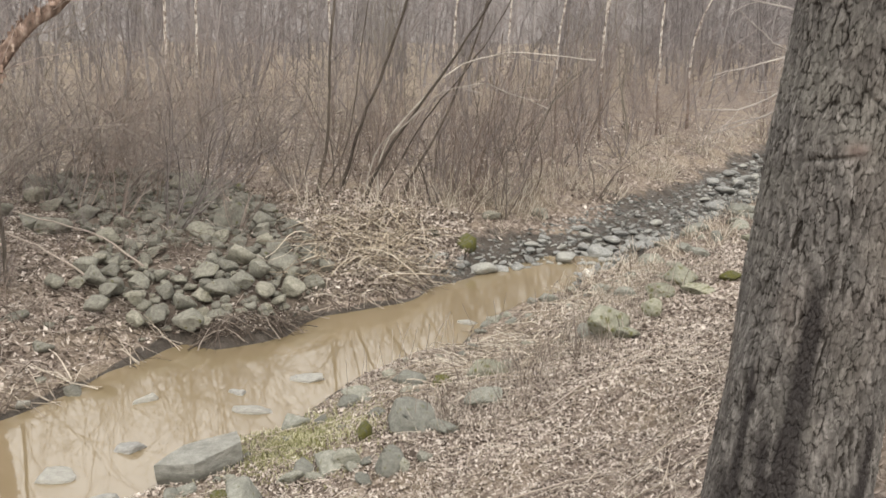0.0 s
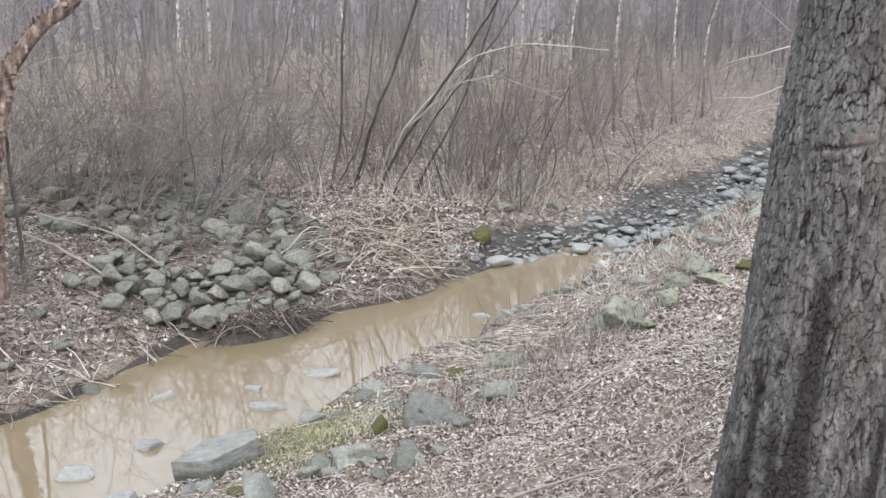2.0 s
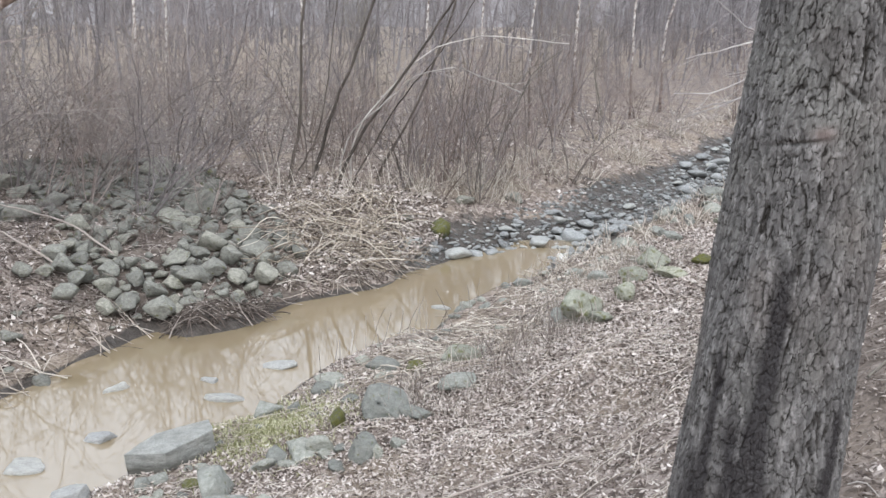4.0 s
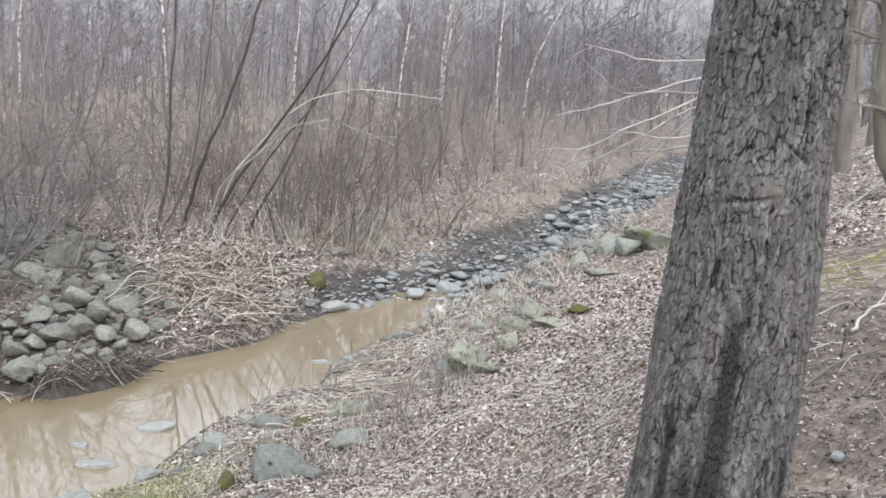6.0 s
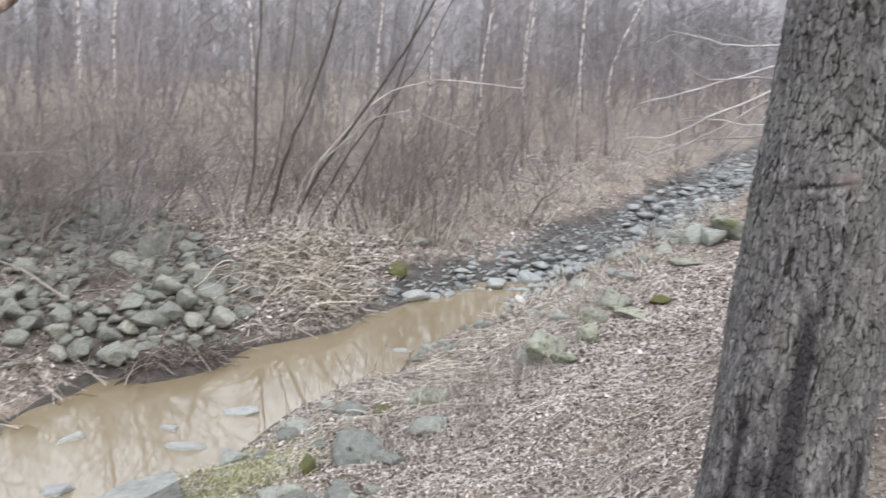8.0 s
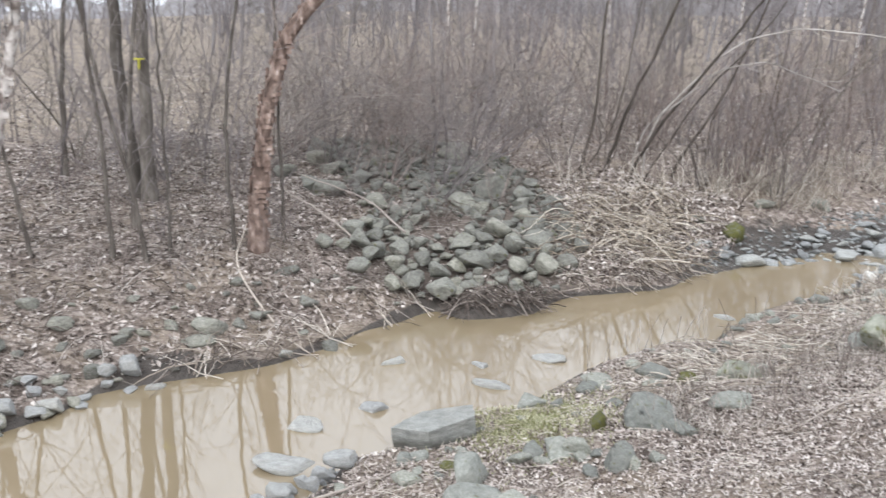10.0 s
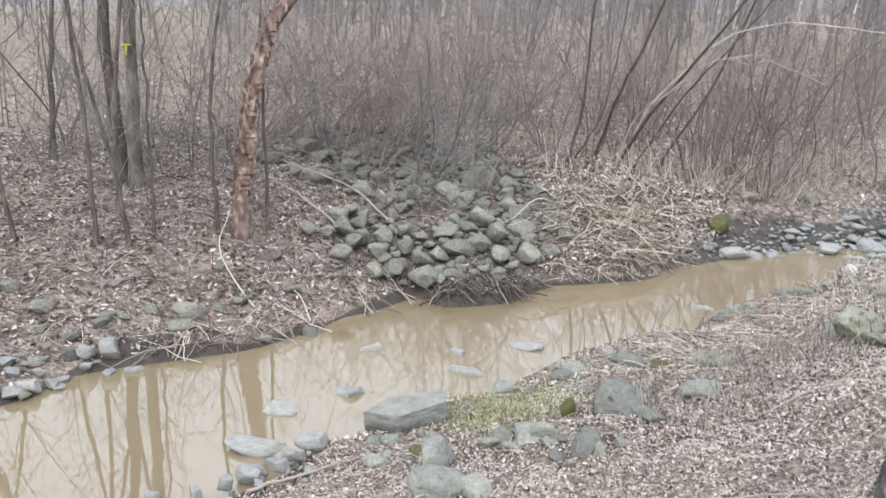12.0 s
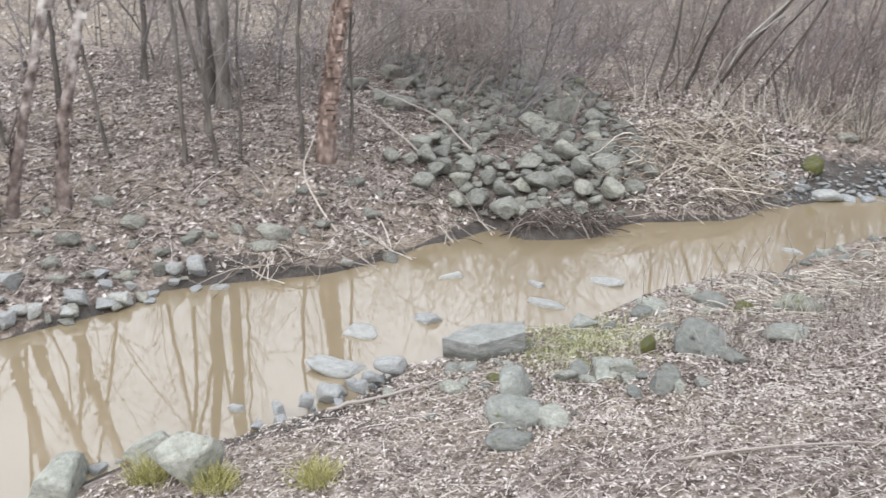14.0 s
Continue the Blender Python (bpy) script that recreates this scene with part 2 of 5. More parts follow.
s.link(s.ramp(wet, (.3, grey(.92)), (.8, grey(.5))), s.bsdf.inputs["Roughness"])
s.bump(s.maths("ADD", s.noise(120, 5, lean_where), s.maths("MULTIPLY", s.noise(330, 3), .4)), .004, .8)
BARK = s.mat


def bark_material(name, *stops, scale=8, tall=.3):
    s = Shade(name, .9)
    tone = s.ramp(s.random(), (0, grey(.7)), (1, grey(1.25)))
    s.colour(s.mix(1.0, s.ramp(s.noise(scale, 6, s.stretch((1, 1, tall))), *stops), tone, "MULTIPLY"))
    s.bump(s.noise(scale * 4, 5, s.stretch((1, 1, tall))), .01, .7)
    return s.mat


TWIG = bark_material("purple_brown_twig", (.3, (.15, .132, .131)), (.7, (.295, .266, .265)), scale=3)
RED_TWIG = bark_material("red_brown_twig", (.3, (.2, .162, .146)), (.7, (.34, .285, .26)), scale=3)
DARK_STEM = bark_material("brown_grey_stem", (.3, (.11, .094, .083)), (.7, (.23, .2, .18)), scale=4)
DEEP_TWIG = bark_material("dark_red_brown_twig", (.3, (.125, .098, .086)), (.7, (.25, .203, .18)), scale=3)
GREY_BARK = bark_material("smooth_grey_bark", (.3, (.14, .125, .105)), (.7, (.26, .24, .205)), scale=6)
DARK_BARK = bark_material("dark_stem_bark", (.3, (.05, .042, .036)), (.7, (.11, .094, .08)), scale=6)
TRUNK_BARK = bark_material("rough_brown_grey_bark", (.3, (.07, .06, .052)), (.55, (.145, .128, .112)), (.8, (.24, .22, .195)), scale=16, tall=.25)
PALE_TWIG = bark_material("grey_arching_twig", (.3, (.18, .156, .142)), (.7, (.33, .296, .275)), scale=3)
LIMB_BARK = bark_material("pale_grey_limb", (.3, (.27, .245, .235)), (.7, (.5, .47, .455)), scale=4)
PALE_BARK = bark_material("pale_branch_bark", (.3, (.32, .29, .26)), (.7, (.55, .52, .49)), scale=5)
PEELING = bark_material("peeling_birch_bark", (.3, (.09, .066, .055)), (.47, (.19, .135, .112)), (.62, (.33, .25, .213)), (.79, (.58, .51, .465)), scale=14, tall=.55)
s = Shade("birch_bark", .85)
tall = s.nt.nodes.new("ShaderNodeSeparateXYZ")
s.link(s.where, tall.inputs[0])
ragged = s.noise(11, 6, s.stretch((1, 1, .9)))
old = s.ramp(ragged, (.3, (.08, .062, .054)), (.5, (.19, .148, .13)), (.66, (.33, .275, .25)), (.84, (.55, .50, .47)))
young = s.ramp(ragged, (.3, (.1, .08, .07)), (.42, (.25, .21, .19)), (.54, (.52, .48, .45)), (.76, (.72, .69, .66)))
upper = s.ramp(s.maths("ADD", s.maths("MULTIPLY", tall.outputs[2], .3), s.maths("MULTIPLY", s.noise(6, 4), .3)), (.42, grey(0)), (.75, grey(1)))
s.colour(s.mix(upper, old, young))
s.bump(s.noise(44, 5, s.stretch((1, 1, .9))), .01, .7)
BIRCH = s.mat


def island_material(name, *stops, roughness=.9, see=.0):
    s = Shade(name, roughness)
    s.colour(s.mix(s.maths("MULTIPLY", s.noise(60, 3), .3), s.ramp(s.island(), *stops), tuple(.5 * v for v in stops[0][1])))
    return s.mat


LEAF = island_material("fallen_leaf", (0, (.06, .046, .04)), (.2, (.2, .16, .14)), (.42, (.46, .40, .36)), (.75, (.68, .615, .57)), (1, (.8, .745, .70)))
STRAW = island_material("dry_straw", (0, (.2, .165, .138)), (.3, (.42, .36, .3)), (.65, (.64, .575, .5)), (1, (.8, .75, .67)))
OLD_LEAF = island_material("old_brown_leaf", (0, (.07, .055, .047)), (.4, (.19, .155, .133)), (.75, (.4, .345, .31)), (1, (.66, .605, .56)))
HEAP_STRAW = island_material("weathered_reed", (0, (.12, .095, .075)), (.35, (.32, .265, .205)), (.7, (.56, .49, .4)), (1, (.78, .72, .62)))
DRIFT = island_material("wet_driftwood", (0, (.05, .04, .034)), (.6, (.16, .13, .112)), (1, (.42, .37, .33)))
STALK = island_material("dead_stalk", (0, (.14, .116, .1)), (.5, (.36, .31, .275)), (1, (.66, .61, .56)))
SPROUT = island_material("yellow_green_sprout", (0, (.19, .19, .085)), (.5, (.38, .38, .21)), (1, (.66, .64, .48)))
TUFT_GRASS = island_material("yellow_tuft_grass", (0, (.2, .19, .06)), (.5, (.46, .43, .15)), (1, (.72, .67, .38)))
GRAVEL = island_material("wet_gravel", (0, (.1, .103, .1)), (.6, (.23, .235, .23)), (1, (.45, .46, .45)), roughness=.5)
# twigs of the far woods, greyed: distance haze is put into their colour
HAZED_TWIG = island_material("hazed_distant_twig", (0, (.14, .127, .13)), (.6, (.23, .212, .217)), (1, (.35, .332, .337)))
PAINT = Shade("weathered_paint", .6)
PAINT.colour(PAINT.mix(PAINT.noise(3, 5), (.72, .70, .64), (.60, .58, .52)))
PAINT = PAINT.mat
SHINGLE = bark_material("grey_roofing", (.3, (.10, .10, .10)), (.7, (.17, .165, .16)), scale=2, tall=1)
GLASS = Shade("dark_window_glass", .08).colour((.02, .025, .03)).mat
# the far rise, its pale grey-purple holding painted haze
s = Shade("hazed_wooded_distance", 1.0)
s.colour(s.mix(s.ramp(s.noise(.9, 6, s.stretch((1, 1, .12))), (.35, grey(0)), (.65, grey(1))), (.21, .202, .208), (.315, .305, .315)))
DISTANCE = s.mat
TAPE = Shade("yellow_marker_tape", .5).colour((.5, .47, .07)).mat


# ---------------------------------------------------------------- mesh tools
def mesh_from(name, verts, faces, material, smooth=True):
    """A mesh from arrays; faces all have one number of corners."""
    verts, faces = np.asarray(verts, np.float32), np.asarray(faces, np.int32)
    me = bpy.data.meshes.new(name)
    n, k = faces.shape
    me.vertices.add(len(verts))
    me.vertices.foreach_set("co", verts.ravel())
    me.loops.add(n * k)
    me.loops.foreach_set("vertex_index", faces.ravel())
    me.polygons.add(n)
    me.polygons.foreach_set("loop_start", np.arange(0, n * k, k, dtype=np.int32))
    me.polygons.foreach_set("loop_total", np.full(n, k, np.int32))
    me.polygons.foreach_set("use_smooth", np.full(n, smooth))
    me.update(calc_edges=True)
    me.materials.append(material)
    return me


def part(name, me, parent, label=""):
    ob = new(name, me)
    ob.parent = parent
    return tagged(ob, label)


class Tubes:
    """Many tapered tubes gathered into one mesh of quads."""

    def __init__(self):
        self.v, self.f, self.n = [], [], 0

    def add(self, pts, radii, sides=3):
        pts = np.asarray(pts, float)
        k = len(pts)
        along = np.gradient(pts, axis=0)
        along /= np.linalg.norm(along, axis=1, keepdims=True) + 1e-9
        ref = np.array([1.0, 0, 0]) if abs(along[0, 0]) < .8 else np.array([0, 1.0, 0])
        a = along[:, [1, 2, 0]] * ref[[2, 0, 1]] - along[:, [2, 0, 1]] * ref[[1, 2, 0]]
        a /= np.sqrt((a * a).sum(1, keepdims=True)) + 1e-9
        b = along[:, [1, 2, 0]] * a[:, [2, 0, 1]] - along[:, [2, 0, 1]] * a[:, [1, 2, 0]]
        th = np.arange(sides) * 2 * np.pi / sides
        ring = a[:, None] * np.cos(th)[None, :, None] + b[:, None] * np.sin(th)[None, :, None]
        self.v.append((pts[:, None] + ring * np.asarray(radii, float)[:, None, None]).reshape(-1, 3))
        i, j = np.meshgrid(np.arange(k - 1), np.arange(sides), indexing="ij")
        p, q = i * sides + j, i * sides + (j + 1) % sides
        self.f.append((np.stack([p, q, q + sides, p + sides], -1).reshape(-1, 4)) + self.n)
        self.n += k * sides

    def mesh(self, name, material):
        return mesh_from(name, np.concatenate(self.v), np.concatenate(self.f), material)


def prisms(name, a, b, ra, rb, material):
    """Very many straight three-sided twigs from a to b in one mesh."""
    a, b, ra, rb = (np.asarray(v, float) for v in (a, b, ra, rb))
    along = b - a
    along /= np.linalg.norm(along, axis=1, keepdims=True) + 1e-9
    p = np.stack([along[:, 1], -along[:, 0], np.zeros(len(a))], -1) + (1e-4, 0, 0)
    p /= np.linalg.norm(p, axis=1, keepdims=True)
    q = np.cross(along, p)
    th = np.arange(3) * 2 * np.pi / 3
    ring = p[:, None] * np.cos(th)[:, None] + q[:, None] * np.sin(th)[:, None]
    v = np.concatenate([a[:, None] + ring * ra[:, None, None], b[:, None] + ring * rb[:, None, None]], 1)
    f = np.array([(0, 1, 4, 3), (1, 2, 5, 4), (2, 0, 3, 5)])
    return mesh_from(name, v.reshape(-1, 3), (f[None] + (np.arange(len(a)) * 6)[:, None, None]).reshape(-1, 4), material)


def bent(rng, start, way, length, segs, wander=.12, lift=0.0):
    """Points of a branch that sets out along way and wanders; lift bends it up (or down)."""
    way = np.asarray(way, float) / np.linalg.norm(way)
    pts, step = [np.asarray(start, float)], length / segs
    for _ in range(segs):
        way = way + rng.normal(0, wander, 3) + (0, 0, lift)
        way /= np.linalg.norm(way)
        pts.append(pts[-1] + way * step)
    return np.array(pts)


def sprays(tubes, rng, pts, radii, count, length, thick, lift=.06, finer=2, spread=.9, start=.25):
    """Side twigs along a branch, each with finer ones of its own."""
    for _ in range(count):
        k = rng.uniform(start, 1) * (len(pts) - 1.01)
        i = int(k)
        at = pts[i] + (pts[i + 1] - pts[i]) * (k - i)
        along = pts[i + 1] - pts[i]
        along /= np.linalg.norm(along)
        side = rng.normal(0, 1, 3)
        side -= along * (side @ along)
        side /= np.linalg.norm(side)
        ln = length * rng.uniform(.45, 1.2)
        tw = bent(rng, at, along * .8 + side * spread * rng.uniform(.5, 1.1), ln, 3, .16, lift)
        r = min(thick, radii[i] * .6) * rng.uniform(.7, 1.1)
        tubes.add(tw, np.linspace(r, r * .45, 4))
        for _ in range(finer):
            m = rng.integers(0, 3)
            w = tw[m + 1] - tw[m]
            at = tw[m] + w * rng.random()
            tubes.add((at, at + (w / np.linalg.norm(w) + rng.normal(0, .55, 3)) * ln * rng.uniform(.25, .5)), (r * .62, r * .4))


def smooth_line(points, n):
    """n points on a soft curve through a few."""
    p = np.asarray(points, float)
    t = np.concatenate([[0], np.cumsum(np.linalg.norm(np.diff(p, axis=0), axis=1))])
    u = np.linspace(0, t[-1], n)
    m = np.gradient(p, t, axis=0)
    i = np.clip(np.searchsorted(t, u, "right") - 1, 0, len(p) - 2)
    h = (t[i + 1] - t[i])[:, None]
    k = ((u - t[i])[:, None]) / h
    return (2 * k**3 - 3 * k**2 + 1) * p[i] + (k**3 - 2 * k**2 + k) * h * m[i] + (-2 * k**3 + 3 * k**2) * p[i + 1] + (k**3 - k**2) * h * m[i + 1]


@functools.lru_cache(None)
def ball(level):
    bm = bmesh.new()
    bmesh.ops.create_icosphere(bm, subdivisions=level, radius=1)
    v = np.array([x.co[:] for x in bm.verts])
    f = np.array([[x.index for x in p.verts] for p in bm.faces])
    bm.free()
    return v, f


def rock_mesh(name, seed, cuts, material, worn=.07, squat=1.0, flat=0.0, level=2):
    """A worn stone: a lump with flat faces broken off it, one unit wide and one high, resting on z = 0.
    worn: how much of the round form stays on a broken face; flat: how much of the top is cut away."""
    rng = np.random.default_rng(seed)
    v, f = ball(level)
    v = v * (1, rng.uniform(.72, .95), 1)
    faces = []
    for _ in range(cuts):
        n = rng.normal(0, 1, 3)
        faces.append((n / np.linalg.norm(n), rng.uniform(.4, .7)))
    if flat:
        faces.append((np.array((rng.normal(0, .08), rng.normal(0, .08), 1.0)), 1 - flat))
    for _ in range(3):
        for n, d in faces:
            over = np.maximum(v @ n - d, 0)
            v = v - over[:, None] * n * (1 - worn)
    v = v + np.stack([rough(v[:, 0] * 2.6 + seed, v[:, 1] * 2.6 + v[:, 2] * 1.9, seed + m) for m in range(3)], -1) * .03
    v = v + np.stack([rough(v[:, 0] * 7 + seed, v[:, 1] * 7 + v[:, 2] * 5, seed + 5 + m) for m in range(3)], -1) * .01
    v = v * (1, 1, squat)
    v -= (v.max(0) + v.min(0)) / 2
    wide = v[:, 0].max() - v[:, 0].min()
    v /= (wide, wide, v[:, 2].max() - v[:, 2].min())
    v[:, 2] += .5
    return mesh_from(name, v, f, material, True)


def joined(entries, corners=4):
    """One body out of many placed meshes."""
    v, f, n = [], [], 0
    for me, m in entries:
        co, idx = np.empty(len(me.vertices) * 3, np.float32), np.empty(len(me.loops), np.int32)
        me.vertices.foreach_get("co", co)
        me.loops.foreach_get("vertex_index", idx)
        v.append(co.reshape(-1, 3) @ m[:3, :3].T + m[:3, 3])
        f.append(idx.reshape(-1, corners) + n)
        n += len(me.vertices)
    return np.concatenate(v), np.concatenate(f)


def rest_stone(name, me, x, y, wide, high, label, group="", sink=.2, turn=None, lift=0.0, rng=random, tilt=10, stretch=1.0):
    """One stone on the ground, sunk a little into it."""
    ob = new(name, me)
    z = max(height(x, y), -.12) + lift - sink * high
    ob.matrix_basis = pose(x, y, z, rng.uniform(-tilt, tilt), rng.uniform(-tilt, tilt), rng.uniform(0, 360) if turn is None else turn) @ Matrix.Diagonal((wide, wide * stretch, high, 1))
    return tagged(ob, label, "stone", group)


# ---------------------------------------------------------------- ground and water
def steps(near, far, fine, growth=1.14):
    """Lattice lines: fine between the near limits, then ever wider out to the far ones."""
    mid = list(np.arange(near[0], near[1] + 1e-6, fine))
    up, w = [mid[-1]], fine
    while up[-1] < far[1]:
        w *= growth
        up.append(up[-1] + w)
    down, w = [mid[0]], fine
    while down[-1] > far[0]:
        w *= growth
        down.append(down[-1] - w)
    return np.array(down[:0:-1] + mid + up[1:])


PILE_FOOT = np.array([(-3.3, 9.0), (-2.1, 10.3), (-2.3, 11.6), (-3.2, 12.9), (-5.4, 13.6), (-6.4, 12.6), (-5.0, 10.6), (-4.7, 9.4)])
gx, gy = steps((-9, 6), (-900, 900), .07), steps((1, 17), (-700, 1500), .07)
X, Y = np.meshgrid(gx, gy)
Z, D, WET, LEFT = (a.reshape(X.shape) for a in land(X.ravel(), Y.ravel()))
FAR_RISE = np.clip((np.degrees(np.arctan2(X, Y)) + 42) / 14, 0, 1)
Z = Z + np.clip(np.hypot(X, Y) - 90, 0, 400) * .012 * FAR_RISE - np.clip(np.hypot(X, Y) - 40, 0, 300) * .008 * (1 - FAR_RISE)
nx, ny = len(gx), len(gy)
i, j = np.meshgrid(np.arange(ny - 1), np.arange(nx - 1), indexing="ij")
q = i * nx + j
me = mesh_from("ground", np.stack([X, Y, Z], -1).reshape(-1, 3), np.stack([q, q + 1, q + nx + 1, q + nx], -1).reshape(-1, 4), SOIL)
zone = np.zeros((ny, nx, 4), np.float32)
lip = np.where(LEFT, .07 + .13 * rough(X * 1.6, Y * 1.6, 9) + .45 * np.exp(-((X + 5.1) / .55) ** 2 - ((Y - 6.5) / .5) ** 2) + .4 * np.exp(-((X + 3.0) / .6) ** 2 - ((Y - 9.3) / .5) ** 2) + .3 * np.exp(-((X + .7) / .5) ** 2 - ((Y - 12.5) / .7) ** 2), .08 + .2 * np.exp(-((Y - 4.5) / .7) ** 2))
lip = np.where(Y > 13, np.where(LEFT, .6 + .3 * rough(X, Y, 14), .3), lip)
zone[..., 0] = np.clip(np.where(WET, 1, 1 - .5 * D / np.maximum(lip, .03)), 0, 1)
zone[..., 1] = np.where(~LEFT, .6 * np.exp(-((X - 3.6) / 1.3) ** 2 - ((Y - 6.3) / 1.8) ** 2) + .45 * np.exp(-((X + 1.6) / .6) ** 2 - ((Y - 6.4) / .7) ** 2)
                        + .42 * np.exp(-((X - 1.6) / .5) ** 2 - ((Y - 2.6) / .4) ** 2) + .3 * np.exp(-((X + .4) / .25) ** 2 - ((Y - 5.1) / .25) ** 2), 0)
zone[..., 2] = np.where(LEFT, np.clip((D - 4) / 9, 0, .75), .15)
bare = np.exp(-((X - 2.6) / 1.5) ** 2 - ((Y - 3.9) / 1.5) ** 2) + .6 * np.exp(-((X - .6) / .7) ** 2 - ((Y - 2.6) / .5) ** 2)
heaped = np.exp(-((X + 1.7) / 1.3) ** 2 - ((Y - 12.4) / 1.2) ** 2)
zone[..., 3] = np.where(LEFT, np.maximum(.75 * heaped, .95 * inside(X, Y, PILE_FOOT)), np.clip(bare, 0, .62))
layer = me.color_attributes.new("zone", "FLOAT_COLOR", "POINT")
layer.data.foreach_set("color", zone.ravel())
tagged(new("ground", me), "leaf-strewn brown soil sloping down to a muddy creek", "ground", kind="structure")

# the pool: one sheet between the shores, a little under the banks
ys = np.arange(-9, 13.9, .1)
lx, rx = np.interp(ys, LEFT_SHORE[:, 1], LEFT_SHORE[:, 0]), np.interp(ys, RIGHT_SHORE[:, 1], RIGHT_SHORE[:, 0])
across = np.linspace(0, 1, 30)
wx = (lx - .9)[:, None] + (rx - lx + 1.5)[:, None] * across
wv = np.stack([wx, np.repeat(ys[:, None], 30, 1), np.zeros_like(wx)], -1).reshape(-1, 3)
i, j = np.meshgrid(np.arange(len(ys) - 1), np.arange(29), indexing="ij")
q = i * 30 + j
tagged(new("water", mesh_from("water", wv, np.stack([q, q + 1, q + 31, q + 30], -1).reshape(-1, 4), WATER)), "tan silty creek water, still and mirroring the sky", "water", kind="structure")


# ---------------------------------------------------------------- the big tree by the path
def trunk_at(T, Z):
    """The big trunk's surface without its bark: middle and radius at an angle and height."""
    R = np.where(Z > 3.5, .180 - .012 * (Z - 3.5), .217 - .026 * (Z - 2.09)) * np.interp(Z, [5, 7.0, 7.2], [1, .3, .02])
    R = R + np.clip(2.0 - Z, 0, 1) ** 2 * .22 * (1 + .55 * np.cos(3 * T + 1.1) + .3 * np.cos(5 * T))
    R = R * (1 + .02 * np.cos(2 * T + Z) + .014 * np.cos(3 * T - 1.7 * Z))
    dt = (T - np.radians(249) + np.pi) % (2 * np.pi) - np.pi
    # a closed scar: a crease under a bulge
    R = R + .012 * np.exp(-(dt / .5) ** 2 - ((Z - 2.98) / .09) ** 2) - .014 * np.exp(-((dt + .12) / .32) ** 2 - ((Z - 2.925 - .03 * dt) / .007) ** 2)
    R = R - .012 * np.exp(-((dt - .42) / .22) ** 2 - ((Z - 3.045 + .14 * (dt - .42)) / .008) ** 2)
    R = R + .007 * rough(np.cos(T) * 1.8 + 9, Z / .3 + np.sin(T) * 1.8, 25) + .003 * rough(np.cos(T) * 6 + 9, Z / .09 + np.sin(T) * 6, 24)
    return .90 + .066 * (Z - 2.09) - .004 * np.clip(Z - 4, 0, 9) ** 2, 2.31 - .025 * (Z - 2.09), R


def trunk_marks(T, Z):
    """The wet streaks and the bare scar on the trunk, 0 to 1."""
    def streak(deg, low, high, wide, sway=0.0):
        d = (T - np.radians(deg) - sway * (Z - 2.3) + np.pi) % (2 * np.pi) - np.pi
        w = wide * (1 + 1.2 * np.clip((2.35 - Z) / .4, 0, 1.3))
        return np.exp(-(d / w) ** 2) * np.clip((high - Z) / .18, 0, 1) * np.clip((Z - low) / .1, 0, 1)
    wet = np.maximum.reduce([1.05 * streak(247, 1.3, 2.66, .13, .12), .95 * streak(211, 1.3, 2.45, .06, .1), .85 * streak(304, 1.3, 2.36, .08), .75 * streak(230, 1.3, 2.3, .12), .6 * streak(203, 1.3, 2.2, .12)])
    dt = (T - np.radians(253) + np.pi) % (2 * np.pi) - np.pi
    return wet, np.exp(-((dt - .08) / .13) ** 2 - ((Z - 2.948) / .017) ** 2)


def marked(me, **marks):
    for name, data in marks.items():
        me.attributes.new(name, "FLOAT", "POINT").data.foreach_set("value", np.asarray(data, np.float32).ravel())
    return me


def cells_of(u, v, seed, squeeze):
    """Cells scattered on a unit lattice: how far each place is from its cell's rim, its place across and along the cell, and the cell's chance number."""
    iu, iv = np.floor(u), np.floor(v)
    first, second, across, along, who = (np.full(u.shape, 9.0) for _ in range(5))

    def chance(a, b, k):
        n = np.sin((a * 127.1 + b * 311.7 + (seed + k) * 74.7) % 6283.185) * 43758.5453
        return n - np.floor(n)
    for du in (-1, 0, 1):
        for dv in (-1, 0, 1):
            a, b = iu + du, iv + dv
            x, y = a + .1 + .8 * chance(a, b, 1) - u, b + chance(a, b, 2) - v
            d = np.sqrt(x * x + (y * squeeze) ** 2)
            near = d < first
            second = np.where(near, first, np.minimum(second, d))
            across, along, who = np.where(near, -x, across), np.where(near, -y, along), np.where(near, chance(a, b, 3), who)
            first = np.where(near, d, first)
    return second - first, across, along, who


def soft_step(v, low, high):
    k = np.clip((v - low) / (high - low), 0, 1)
    return k * k * (3 - 2 * k)


